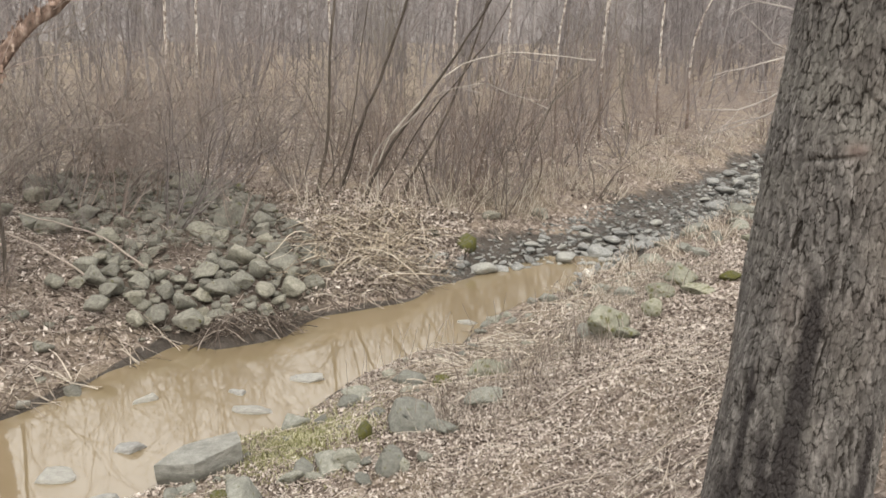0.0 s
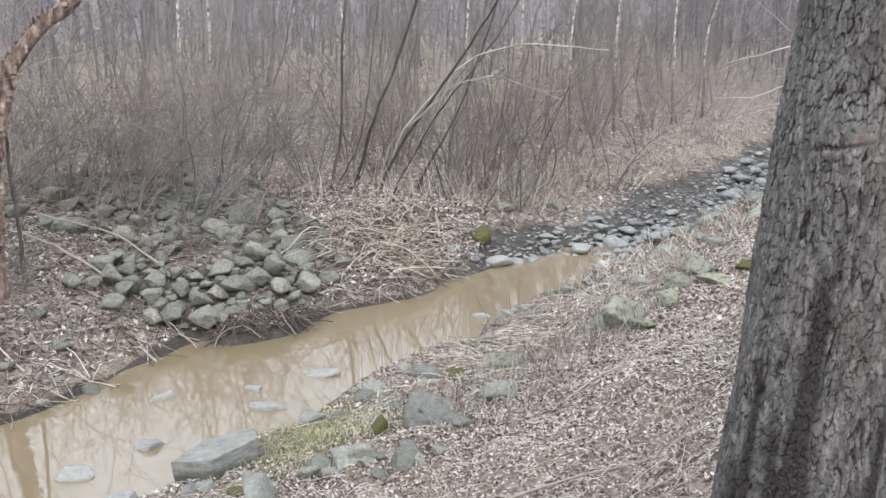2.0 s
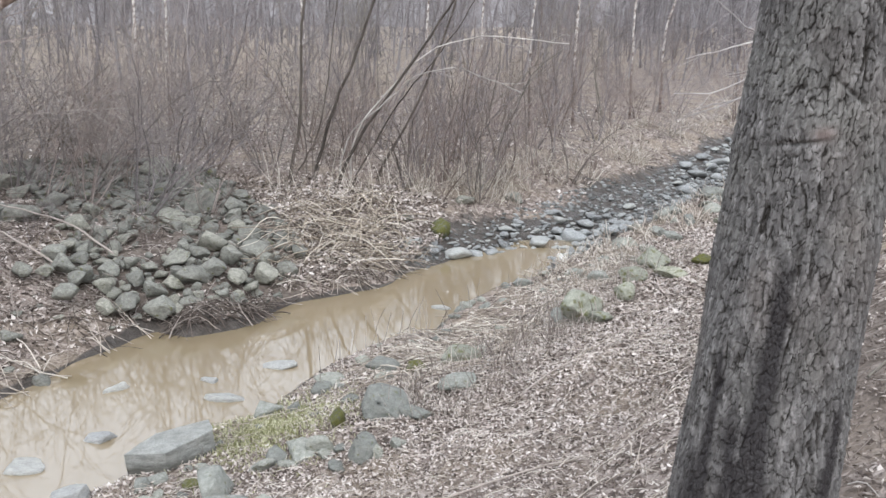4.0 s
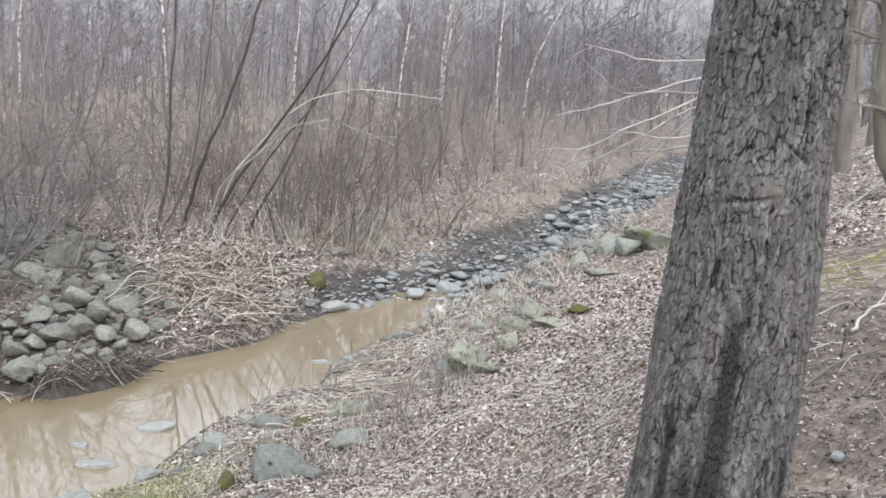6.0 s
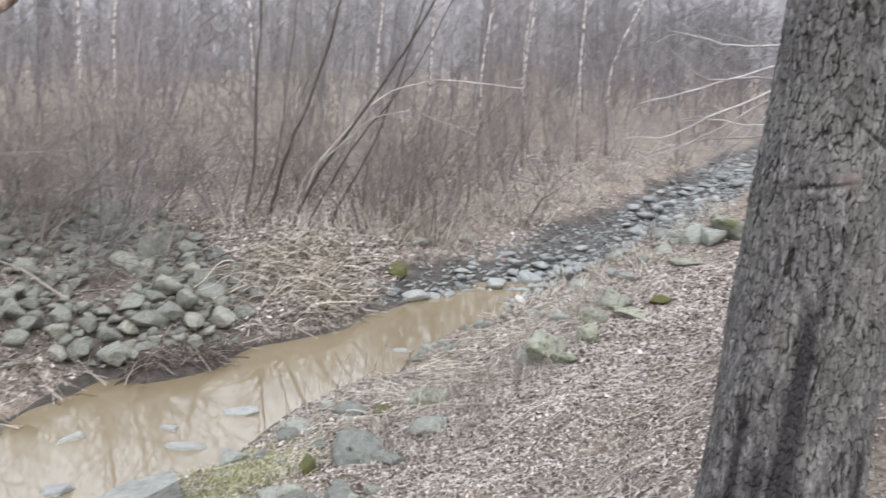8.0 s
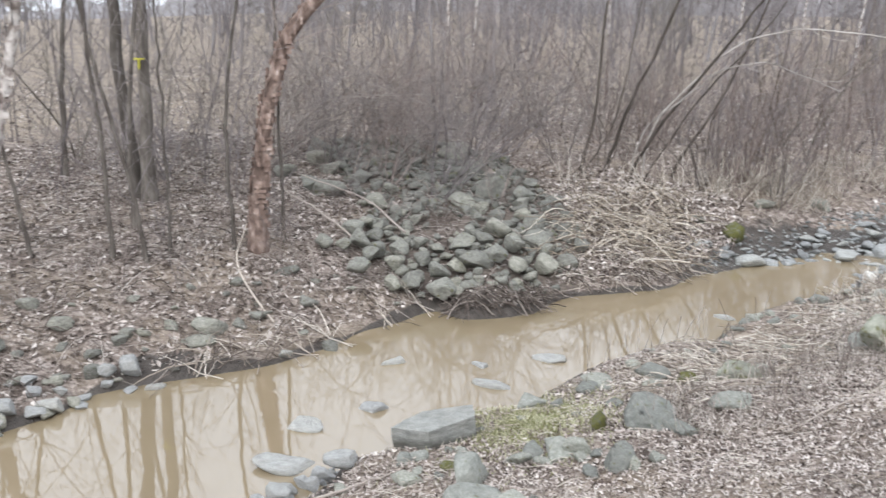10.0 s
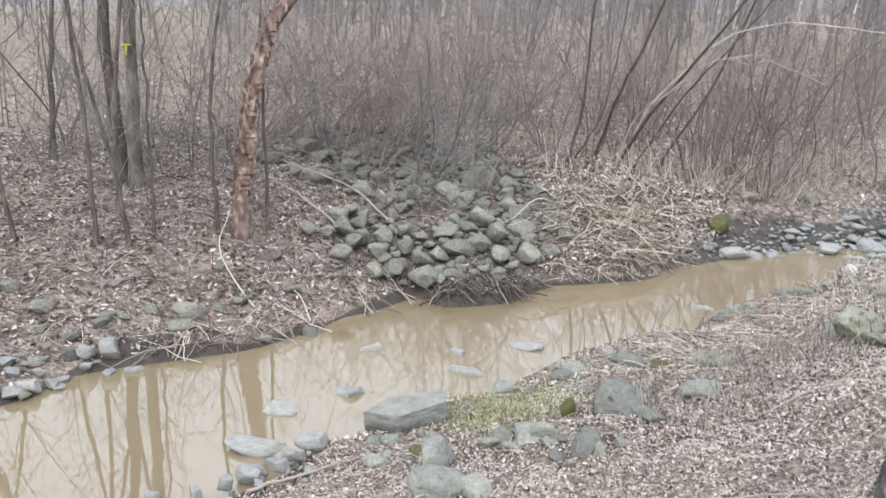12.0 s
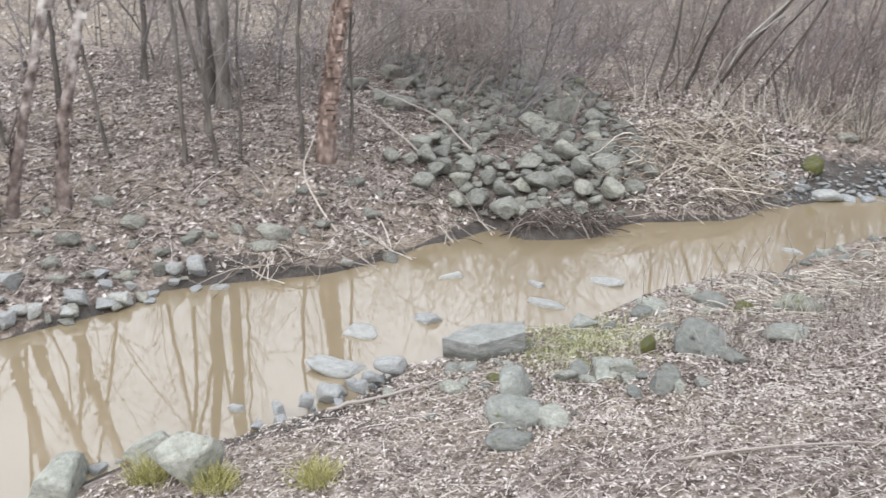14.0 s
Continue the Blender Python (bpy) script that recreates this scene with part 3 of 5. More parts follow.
def trunk_core():
    """The trunk with its bark: long scaly plates between winding furrows, each plate cracked and loose at one side."""
    zs = np.concatenate([np.arange(1.25, 1.55, .01), np.arange(1.55, 3.75, .003), np.geomspace(3.76, 7.2, 60)])
    ts = np.concatenate([np.radians(np.linspace(72, 148, 30)), np.arange(radians(150), radians(352), .0021 / .205), np.radians(np.linspace(354, 431, 30))])
    around = len(ts)
    T, Z = np.meshgrid(ts, zs)
    cx, cy, R = trunk_at(T, Z)
    S = T * .205
    wet, scar = trunk_marks(T, Z)
    s1 = S + .0035 * rough(S / .012, Z / .024, 61) + .010 * rough(S / .07, Z / .13, 62) + .0018 * rough(S / .005, Z / .009, 66)
    z1 = Z + .008 * rough(S / .011, Z / .03, 63) + .004 * rough(S / .005, Z / .01, 67)
    # plates that lap over one another, each at its own height and tilt, with smaller scales on them
    rim, across, along, who = cells_of(s1 / .0098, z1 / .034, 64, 1.2)
    rim2, across2, along2, who2 = cells_of(s1 / .0055, z1 / .014, 65, 1.2)
    close = np.clip(.55 + .75 * rough(S / .016, Z / .03, 79), .08, 1)
    gap = (1 - soft_step(rim, .0, .24)) * close
    gap2 = 1 - soft_step(rim2, .0, .2)
    # a few long winding clefts
    cleft = rough(s1 / .021, z1 / .12, 71) + .3 * rough(s1 / .009, z1 / .05, 72)
    deep = (1 - soft_step(np.abs(cleft), 0, .2)) * np.clip(.5 + .8 * rough(S / .04, Z / .09, 73), 0, 1)
    fade = 1 - np.clip(scar * 1.3, 0, 1)
    relief = .0042 * who + (.0042 * (who2 > .5) - .0008) * across - .0030 * along - .0050 * gap - .0075 * deep + .0014 * who2 - .0012 * gap2 + .0010 * across2
    relief = (relief + .0007 * rough(S / .004, Z / .008, 69)) * fade
    R = R + relief
    # low in gaps and clefts, where the bark colour gets its painted shade
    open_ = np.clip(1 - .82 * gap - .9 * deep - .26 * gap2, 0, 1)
    tone = np.clip(.5 + .55 * (who - .5) + .45 * (who2 - .5) + .2 * rough(S / .05, Z / .11, 82), 0, 1)
    i, j = np.meshgrid(np.arange(len(zs) - 1), np.arange(around), indexing="ij")
    k = (j + 1) % around
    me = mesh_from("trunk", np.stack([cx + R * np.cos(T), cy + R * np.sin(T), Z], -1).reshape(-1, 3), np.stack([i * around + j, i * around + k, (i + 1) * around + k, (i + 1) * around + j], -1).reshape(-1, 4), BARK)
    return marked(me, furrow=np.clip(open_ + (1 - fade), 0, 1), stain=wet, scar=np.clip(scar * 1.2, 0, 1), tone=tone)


rng = np.random.default_rng(11)
oak = tagged(new("tree"), "big leaning tree with furrowed grey bark and a dark streak", "tree")
oak.location = (.87, 2.33, 1.5)
bpy.context.view_layer.update()
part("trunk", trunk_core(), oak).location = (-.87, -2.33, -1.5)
for deg, z0, ln in ((20, 4.6, 3.2), (150, 5.2, 3.0), (265, 5.7, 2.8), (80, 6.3, 3.0), (200, 6.9, 2.6), (330, 7.1, 2.4)):
    tb = Tubes()
    way = (np.cos(np.radians(deg)), np.sin(np.radians(deg)), .75)
    limb = bent(rng, (.98 - .87, 2.24 - 2.33, z0 - 1.5), way, ln, 9, .1, .07)
    r = np.linspace(.075, .02, 10)
    tb.add(limb, r, 8)
    sprays(tb, rng, limb, r, 16, 1.1, .014, .05, 5)
    part("limb", tb.mesh("limb", GREY_BARK), oak)

# ---------------------------------------------------------------- stones
rnd = random.Random(5)
ROCKS = [rock_mesh("stone", 100 + k, 11 + k % 6, RIPRAP, .04, 1.0, 0.0, 3) for k in range(16)]
CHIPS = [rock_mesh("stone", 150 + k, 9, RIPRAP, .05) for k in range(6)]
BED_ROCKS = [rock_mesh("stone", 200 + k, 9, BLUE_STONE, .1, .8) for k in range(10)]
GREEN_ROCKS = [rock_mesh("stone", 300 + k, 12 + k % 4, GREEN_STONE, .03, .8, .3 * (k % 2), 3) for k in range(8)]
OLIVE_ROCKS = [rock_mesh("stone", 350 + k, 9, OLIVE_STONE, .12, .8, 0.0, 3) for k in range(5)]
MOSSY_ROCKS = [rock_mesh("stone", 400 + k, 9, MOSS_STONE, .3, 1.0, 0.0, 3) for k in range(3)]
PALE_ROCKS = [rock_mesh("stone", 500 + k, 10, PALE_STONE, .05, .5, .6, 3) for k in range(8)]

# x, y, width, height
LOW_BANK = [(-1.63, 5.21, .34, .21), (-1.44, 4.74, .28, .2), (-1.21, 4.74, .25, .16), (-1.35, 4.39, .26, .13), (-.72, 5.57, .18, .19),
            (-1.17, 5.81, .25, .08), (-1.37, 5.81, .21, .08), (-1.44, 5.64, .16, .1), (-1.04, 5.84, .18, .14), (-.89, 5.47, .12, .06), (-.63, 5.56, .12, .1),
            (-.48, 5.68, .12, .09), (-.62, 6.35, .38, .2), (-.4, 6.21, .21, .09), (-1.71, 6.9, .25, .12), (-1.24, 7.4, .26, .09),
            (-3.64, 3.15, .45, .25), (-2.91, 3.47, .30, .34), (-3.43, 3.67, .32, .2)]
UP_BANK = [(-.82, 7.62, .26, .14), (-.11, 7.61, .31, .18), (-.09, 6.8, .28, .14), (1.12, 8.68, .44, .36), (.91, 8.81, .27, .18), (1.24, 8.35, .22, .14),
           (1.57, 9.08, .25, .2), (2.12, 10.58, .36, .3), (1.79, 9.84, .26, .2), (2.23, 9.99, .28, .13), (1.49, 10.36, .22, .15),
           (5.28, 15.48, .93, .42), (4.8, 15.28, .52, .36), (5.61, 17.49, .48, .26), (4.62, 15.7, .43, .26), (3.71, 13.12, .45, .15),
           (4.32, 16.72, .43, .25)]
IN_WATER = [(-2.95, 6.47, .27, .1), (-1.87, 8.17, .3, .07), (-.39, 10.14, .22, .06), (-3.33, 5.97, .31, .06),
            (-2.45, 7.75, .17, .05), (-3.13, 5.3, .43, .13), (-2.66, 5.29, .22, .13), (-2.86, 5.11, .15, .1), (-2.7, 5.08, .15, .1), (-2.9, 4.84, .2, .13),
            (-2.89, 4.96, .12, .08), (-2.95, 4.64, .1, .07), (-3.06, 4.46, .14, .06), (-3.38, 4.43, .11, .06), (-2.65, 4.88, .1, .07)]
LEFT_EDGE = [(-3.98, 7.63, .23, .09), (-4.24, 7.2, .14, .08), (-4.94, 6.15, .19, .1), (-5.15, 5.74, .14, .07), (-5.23, 6.19, .24, .17), (-5.36, 6.05, .18, .13),
             (-5.48, 5.95, .17, .12), (-5.38, 5.35, .23, .11), (-5.28, 4.93, .09, .07), (-5.53, 4.98, .15, .09), (-5.61, 5.09, .22, .11), (-5.7, 4.76, .17, .11),
             (-5.6, 4.79, .12, .06), (-5.75, 4.51, .28, .13), (-6.1, 4.82, .21, .16)]
LEFT_BANK = [(-5.02, 7.12, .37, .19), (-4.5, 8.16, .22, .15), (-4.78, 7.62, .25, .11), (-5.02, 6.9, .23, .12), (-6.09, 6.27, .24, .14), (-6.3, 5.67, .25, .15),
             (-5.33, 6.91, .2, .12), (-1.05, 13.4, .3, .14), (-.2, 14.6, .4, .16), (.6, 15.4, .45, .2), (-3.0, 12.6, .34, .15), (-5.6, 6.6, .2, .1), (-6.5, 6.3, .22, .12)]

for k, (x, y, w, h) in enumerate(LOW_BANK):
    rest_stone("bank_stone", GREEN_ROCKS[k % 8], x, y, w * 1.15, h * 1.1, "grey-green flat-faced stone half sunk in the leafy bank", "stones on the near bank", .22, rng=rnd, stretch=.85)
for k, (x, y, w, h) in enumerate(UP_BANK):
    rest_stone("bank_stone", OLIVE_ROCKS[k % 5] if k % 2 or 4 < k < 9 else GREEN_ROCKS[(k * 3 + 2) % 8], x, y, w * 1.25, h, "pale green lichen-covered stone among dead stalks", "stones on the near bank", .12, rng=rnd, stretch=.85)
for k in range(24):
    y = rnd.uniform(10.5, 18)
    x = float(np.interp(y, RIGHT_SHORE[:, 1], RIGHT_SHORE[:, 0])) + rnd.uniform(.25, 1.5)
    w = rnd.uniform(.18, .42)
    rest_stone("bank_stone", GREEN_ROCKS[(k * 5) % 8], x, y, w, w * rnd.uniform(.4, .6), "grey-green stone among tan grass beside the riffle", "stones on the near bank", .22, rng=rnd, stretch=.8)
# rubble between the larger ones
for k in range(70):
    y = rnd.uniform(4.6, 12.2)
    x = float(np.interp(y, RIGHT_SHORE[:, 1], RIGHT_SHORE[:, 0])) + rnd.uniform(.12, 1.5) ** 1.2
    w = rnd.uniform(.06, .17)
    rest_stone("bank_stone", GREEN_ROCKS[k % 8], x, y, w, w * rnd.uniform(.4, .7), "small grey-green stone in the litter of the bank", "stones on the near bank", .2, rng=rnd)
for k in range(26):
    y = rnd.uniform(5, 9)
    x = float(np.interp(y, LEFT_SHORE[:, 1], LEFT_SHORE[:, 0])) - rnd.uniform(.15, 1.6)
    w = rnd.uniform(.08, .2)
    rest_stone("bank_stone", ROCKS[k % 16], x, y, w, w * rnd.uniform(.4, .7), "small brown-grey stone in the litter of the bank", "stones on the far bank", .25, rng=rnd)
for x, y, w, h in ((-1.0, 6.19, .15, .15), (-.5, 7.45, .18, .13), (2.71, 10.53, .28, .15), (-.58, 13.25, .36, .3), (-1.9, 5.5, .12, .07)):
    rest_stone("mossy_stone", MOSSY_ROCKS[int(w * 100) % 3], x, y, w, h, "small stone covered in bright olive moss", "mossy stones", .15, rng=rnd)


def boulder_mesh():
    """A long wedge of rock with a flat sloping top and steep broken sides."""
    bm = bmesh.new()
    for x, y, z in ((-.52, -.1, .8), (-.12, .3, .92), (.5, .32, 1), (.46, -.12, .97), (-.12, -.38, .8), (-.46, -.07, 0), (-.12, .28, 0), (.5, .32, 0), (.46, -.14, 0), (-.1, -.37, 0)):
        bm.verts.new((x, y, z))
    bmesh.ops.convex_hull(bm, input=bm.verts)
    bmesh.ops.dissolve_limit(bm, angle_limit=radians(9), verts=bm.verts, edges=bm.edges)
    bmesh.ops.bevel(bm, geom=list(bm.edges) + list(bm.verts), offset=.025, segments=2, profile=.6, affect="EDGES")
    bmesh.ops.triangulate(bm, faces=bm.faces)
    for _ in range(2):
        bmesh.ops.subdivide_edges(bm, edges=[e for e in bm.edges if e.calc_length() > .1], cuts=1, use_grid_fill=True)
        bmesh.ops.triangulate(bm, faces=bm.faces)
    bm.verts.index_update()
    v = np.array([x.co[:] for x in bm.verts])
    f = np.array([[x.index for x in p.verts] for p in bm.faces])
    bm.free()
    v += np.stack([rough(v[:, 0] * 6 + m, v[:, 1] * 6 + v[:, 2] * 5, 91 + m) for m in range(3)], -1) * .012
    return mesh_from("boulder", v, f, BOULDER_STONE, False)


rest_stone("boulder", boulder_mesh(), -2.2, 5.97, .68, .27, "large flat-topped grey boulder at the water's edge", "", .2, turn=34, rng=rnd, tilt=2, stretch=.66)
for k, (x, y, w, h) in enumerate(IN_WATER):
    rest_stone("creek_stone", PALE_ROCKS[k % 8], x, y, w * 1.12, .095 + h * .25, "pale dry flat stone standing out of the water", "stones in the pool", 0, turn=rnd.uniform(-25, 35), lift=.05, rng=rnd, tilt=5, stretch=.7)
# two long flat ones
rest_stone("creek_stone", PALE_ROCKS[2], -2.18, 7.32, .38, .115, "long flat pale stone lying in the muddy water", "stones in the pool", 0, turn=8, lift=.055, rng=rnd, tilt=3, stretch=.45)
rest_stone("creek_stone", PALE_ROCKS[4], -3.22, 7.5, .26, .12, "narrow dark-edged stone tilted out of the water", "stones in the pool", 0, turn=52, lift=.05, rng=rnd, tilt=4, stretch=.45)
for k, (x, y, w, h) in enumerate(LEFT_EDGE):
    rest_stone("shore_stone", PALE_ROCKS[(k * 5 + 1) % 8] if k % 3 else ROCKS[k % 16], x, y, w, h * 1.2, "grey stone on the muddy shore at the waterline", "stones along the shore", .15, rng=rnd, stretch=.8)
for k in range(34):
    y = rnd.uniform(4.2, 6.1)
    x = float(np.interp(y, LEFT_SHORE[:, 1], LEFT_SHORE[:, 0])) - rnd.uniform(-.08, .5)
    w = rnd.uniform(.07, .2)
    rest_stone("shore_stone", PALE_ROCKS[k % 8] if k % 2 else ROCKS[k % 16], x, y, w, w * rnd.uniform(.35, .5), "flat grey slab in the mud of the far shore", "stones along the shore", .15, rng=rnd, stretch=.8)
for k, (x, y, w, h) in enumerate(LEFT_BANK):
    rest_stone("bank_stone", ROCKS[(k * 5) % 16], x, y, w, h, "brown-grey stone half buried in leaves and twigs", "stones on the far bank", .25, rng=rnd, stretch=.85)
rest_stone("white_stone", rock_mesh("white_stone", 77, 6, WHITE_STONE, .3), 1.16, 12.05, .15, .17, "bright white stone at the end of the pool", "", .1, rng=rnd)

for k in range(34):
    y = rnd.uniform(3.2, 5.6)
    x = float(np.interp(y, RIGHT_SHORE[:, 1], RIGHT_SHORE[:, 0])) + rnd.uniform(-.28, .12)
    w = rnd.uniform(.04, .12)
    rest_stone("shore_stone", PALE_ROCKS[k % 8], x, y, w, w * rnd.uniform(.4, .6) + .03, "small pale stone in the mud at the waterline", "stones along the shore", .1, rng=rnd)

# the riprap tongue that comes down to the pool
PILE = np.array([(-3.5, 9.35), (-2.15, 10.7), (-2.35, 11.6), (-3.2, 12.9), (-4.5, 14.6), (-6.2, 15.6), (-8.0, 14.4), (-6.4, 12.6), (-5.0, 10.6), (-4.6, 9.6)])
rng = np.random.default_rng(21)
# x, y, width of the stones that stand out at the foot of the heap and higher up
HEAP_FOOT = [(-3.48, 9.3, .31), (-3.8, 9.26, .3), (-3.95, 9.05, .24), (-3.62, 9.57, .26), (-4.3, 8.95, .27), (-4.64, 9.63, .26), (-4.82, 9.83, .25), (-4.58, 9.93, .25), (-4.79, 10.22, .2),
             (-4.14, 9.79, .22), (-4.0, 10.02, .18), (-3.82, 9.75, .24), (-4.1, 9.38, .23), (-4.35, 9.4, .25), (-3.46, 9.78, .27), (-3.25, 9.88, .26), (-3.1, 10.14, .28), (-3.52, 10.25, .26),
             (-3.34, 10.45, .22), (-3.02, 10.49, .31), (-3.35, 10.84, .4), (-3.12, 11.0, .24), (-2.84, 11.02, .35), (-2.56, 10.44, .3), (-2.83, 10.14, .28), (-2.62, 10.1, .22)]
HEAP_TOP = [(-2.61, 10.72, .22), (-2.3, 10.66, .27), (-3.71, 11.55, .3), (-3.47, 11.5, .25), (-3.68, 11.22, .22), (-4.05, 11.7, .26), (-3.8, 12.27, .5), (-3.86, 12.75, .26), (-3.38, 12.3, .34), (-3.3, 12.0, .28),
            (-5.1, 14.2, .48), (-4.38, 13.3, .34), (-7.0, 12.9, .4), (-6.55, 12.6, .36), (-5.84, 11.2, .46), (-6.26, 11.4, .36), (-6.93, 11.8, .38), (-5.81, 12.1, .34), (-5.22, 11.7, .36), (-4.69, 10.84, .22),
            (-4.52, 11.25, .23), (-4.96, 9.35, .18), (-4.74, 9.38, .18), (-3.0, 11.5, .3), (-3.22, 11.6, .26)]
laid = HEAP_FOOT + HEAP_TOP
tries = 0
while len(laid) < 620 and tries < 90000:
    tries += 1
    x, y = rng.uniform(-8, -2), 9.1 + 6.4 * rng.random() ** 1.25
    w = float(np.clip(rng.lognormal(-2.1, .36), .07, .27)) * (1 + .07 * max(y - 11.5, 0))
    bare = ((x + 4.0) / .34) ** 2 + ((y - 10.65) / .5) ** 2 < 1 or ((x + 5.4) / .5) ** 2 + ((y - 10.4) / .45) ** 2 < 1
    if inside(x, y, PILE) and not bare and all((x - a) ** 2 + (y - b) ** 2 > (.38 * (w + c)) ** 2 for a, b, c in laid):
        laid.append((x, y, w))
big = len(HEAP_FOOT) + len(HEAP_TOP)
rubble = []
for k, (x, y, w) in sorted(enumerate(laid), key=lambda e: (e[0] >= big, e[1][1])):
    high = w * rnd.uniform(.58, .85)
    args = x, y, w * 1.1, high
    if k < big or y < 11.2:
        rest_stone("riprap_stone", ROCKS[k % 16], *args, "grey-green broken stone in a heap on the creek bank", "riprap stones", .14 if y < 11 else .3, lift=(.04 if k < big and y < 11 else 0) + rnd.uniform(0, .06), rng=rnd, tilt=26, stretch=rnd.uniform(.85, 1.05))
    else:
        rubble.append((ROCKS[k % 16], np.array(pose(x, y, height(x, y) - .1 * w, rnd.uniform(-25, 25), rnd.uniform(-25, 25), rnd.uniform(0, 360)) @ Matrix.Diagonal((w * 1.2, w * 1.2, high, 1)))))
for k in range(22):
    u = rnd.random()
    w = rnd.uniform(.09, .19)
    rest_stone("riprap_stone", ROCKS[(k * 7) % 16], -3.7 + 1.3 * u + rnd.uniform(-.1, .1), 9.12 + .95 * u + rnd.uniform(-.08, .2), w, w * .65, "grey stone in the mud at the foot of the heap", "riprap stones", .12, rng=rnd, tilt=20)
# small broken stones wedged between them
for k in range(170):
    x, y = rng.uniform(-5.2, -2.2), 9.0 + 3.4 * rng.random() ** 1.3
    if inside(x, y - .1, PILE):
        w = rng.uniform(.05, .12)
        rubble.append((CHIPS[k % 6], np.array(pose(x, y, height(x, y) + rnd.uniform(-.02, .04), rnd.uniform(-30, 30), rnd.uniform(-30, 30), rnd.uniform(0, 360)) @ Matrix.Diagonal((w, w, w * .7, 1)))))
tagged(new("rubble", mesh_from("rubble", *joined(rubble, 3), RIPRAP)), "small grey stones and chips filling the riprap heap", "stones", kind="stuff")

# cobbles of the dry riffle above the pool
laid = [(1.5, 13.85, .42), (.95, 13.5, .44), (.7, 12.9, .2), (.2, 12.95, .24)]
while len(laid) < 110:
    y = rng.uniform(12.55, 14.6)
    a, b = np.interp(y, LEFT_SHORE[:, 1], LEFT_SHORE[:, 0]), np.interp(y, RIGHT_SHORE[:, 1], RIGHT_SHORE[:, 0])
    x, w = a - .45 + (b - a + .6) * rng.random() ** .8, float(np.clip(rng.lognormal(-2.05, .4), .07, .3))
    if all((x - p) ** 2 + (y - q) ** 2 > (.36 * (w + r)) ** 2 for p, q, r in laid):
        laid.append((x, y, w))
tries = 0
while len(laid) < 299 and tries < 80000:
    tries += 1
    y = 12.5 + 19 * rng.random() ** 1.7
    a, b = np.interp(y, LEFT_SHORE[:, 1], LEFT_SHORE[:, 0]), np.interp(y, RIGHT_SHORE[:, 1], RIGHT_SHORE[:, 0])
    x = a - .55 + (b - a + .75) * rng.random() ** .85
    w = float(np.clip(rng.lognormal(-1.86, .42), .09, .4)) * (1 + .02 * (y - 13))
    if y < 13.2 and x < .1 and rng.random() < .6 or y > 13.6 and rough(x * 1.3 + 4, y * .5 - x * .3, 77) > .12 and rng.random() < .85:
        continue
    if all((x - p) ** 2 + (y - q) ** 2 > (.4 * (w + r)) ** 2 for p, q, r in laid):
        laid.append((x, y, w))
for k, (x, y, w) in enumerate(laid):
    rest_stone("cobble", BED_ROCKS[k % 8], x, y, w * 1.15, w * rnd.uniform(.4, .6), "blue-grey flat cobble in the stony creek bed", "cobbles of the riffle", .04, rng=rnd, tilt=12, stretch=rnd.uniform(.7, 1))


def gravel(count, seed):
    """Small stones strewn over the bed, the shores and the foot of the riprap."""
    rng = np.random.default_rng(seed)
    v0, f0 = ball(1)
    x, y, w = [], [], []
    while len(x) < count:
        b = 12.0 + 30 * rng.random() ** 1.7
        l, r = np.interp(b, LEFT_SHORE[:, 1], LEFT_SHORE[:, 0]), np.interp(b, RIGHT_SHORE[:, 1], RIGHT_SHORE[:, 0])
        a = l - (.85 if b < 18 else .4) + (r - l + 1.05) * rng.random()
        x.append(a), y.append(b), w.append(rng.uniform(.015, .042) * (1 + .09 * max(b - 12, 0)))
    x, y, w = map(np.array, (x, y, w))
    z = land(x, y)[0]
    turn = rng.uniform(0, 6.28, count)
    p = v0[None] * (1 + rng.normal(0, .16, (count, len(v0), 1))) * np.stack([w, w * rng.uniform(.6, 1, count), w * .45], -1)[:, None]
    c, s_ = np.cos(turn)[:, None], np.sin(turn)[:, None]
    p = np.stack([p[..., 0] * c - p[..., 1] * s_ + x[:, None], p[..., 0] * s_ + p[..., 1] * c + y[:, None], p[..., 2] + z[:, None] + w[:, None] * .15], -1)
    f = f0[None] + (np.arange(count) * len(v0))[:, None, None]
    return mesh_from("gravel", p.reshape(-1, 3), f.reshape(-1, 3), GRAVEL)


tagged(new("gravel", gravel(4200, 8)), "wet grey gravel between the cobbles of the creek bed", "gravel", kind="stuff")


# ---------------------------------------------------------------- trees and brush
def tree_thing(name, base, label, category="tree", group=""):
    ob = tagged(new(name), label, category, group)
    ob.location = base
    return ob


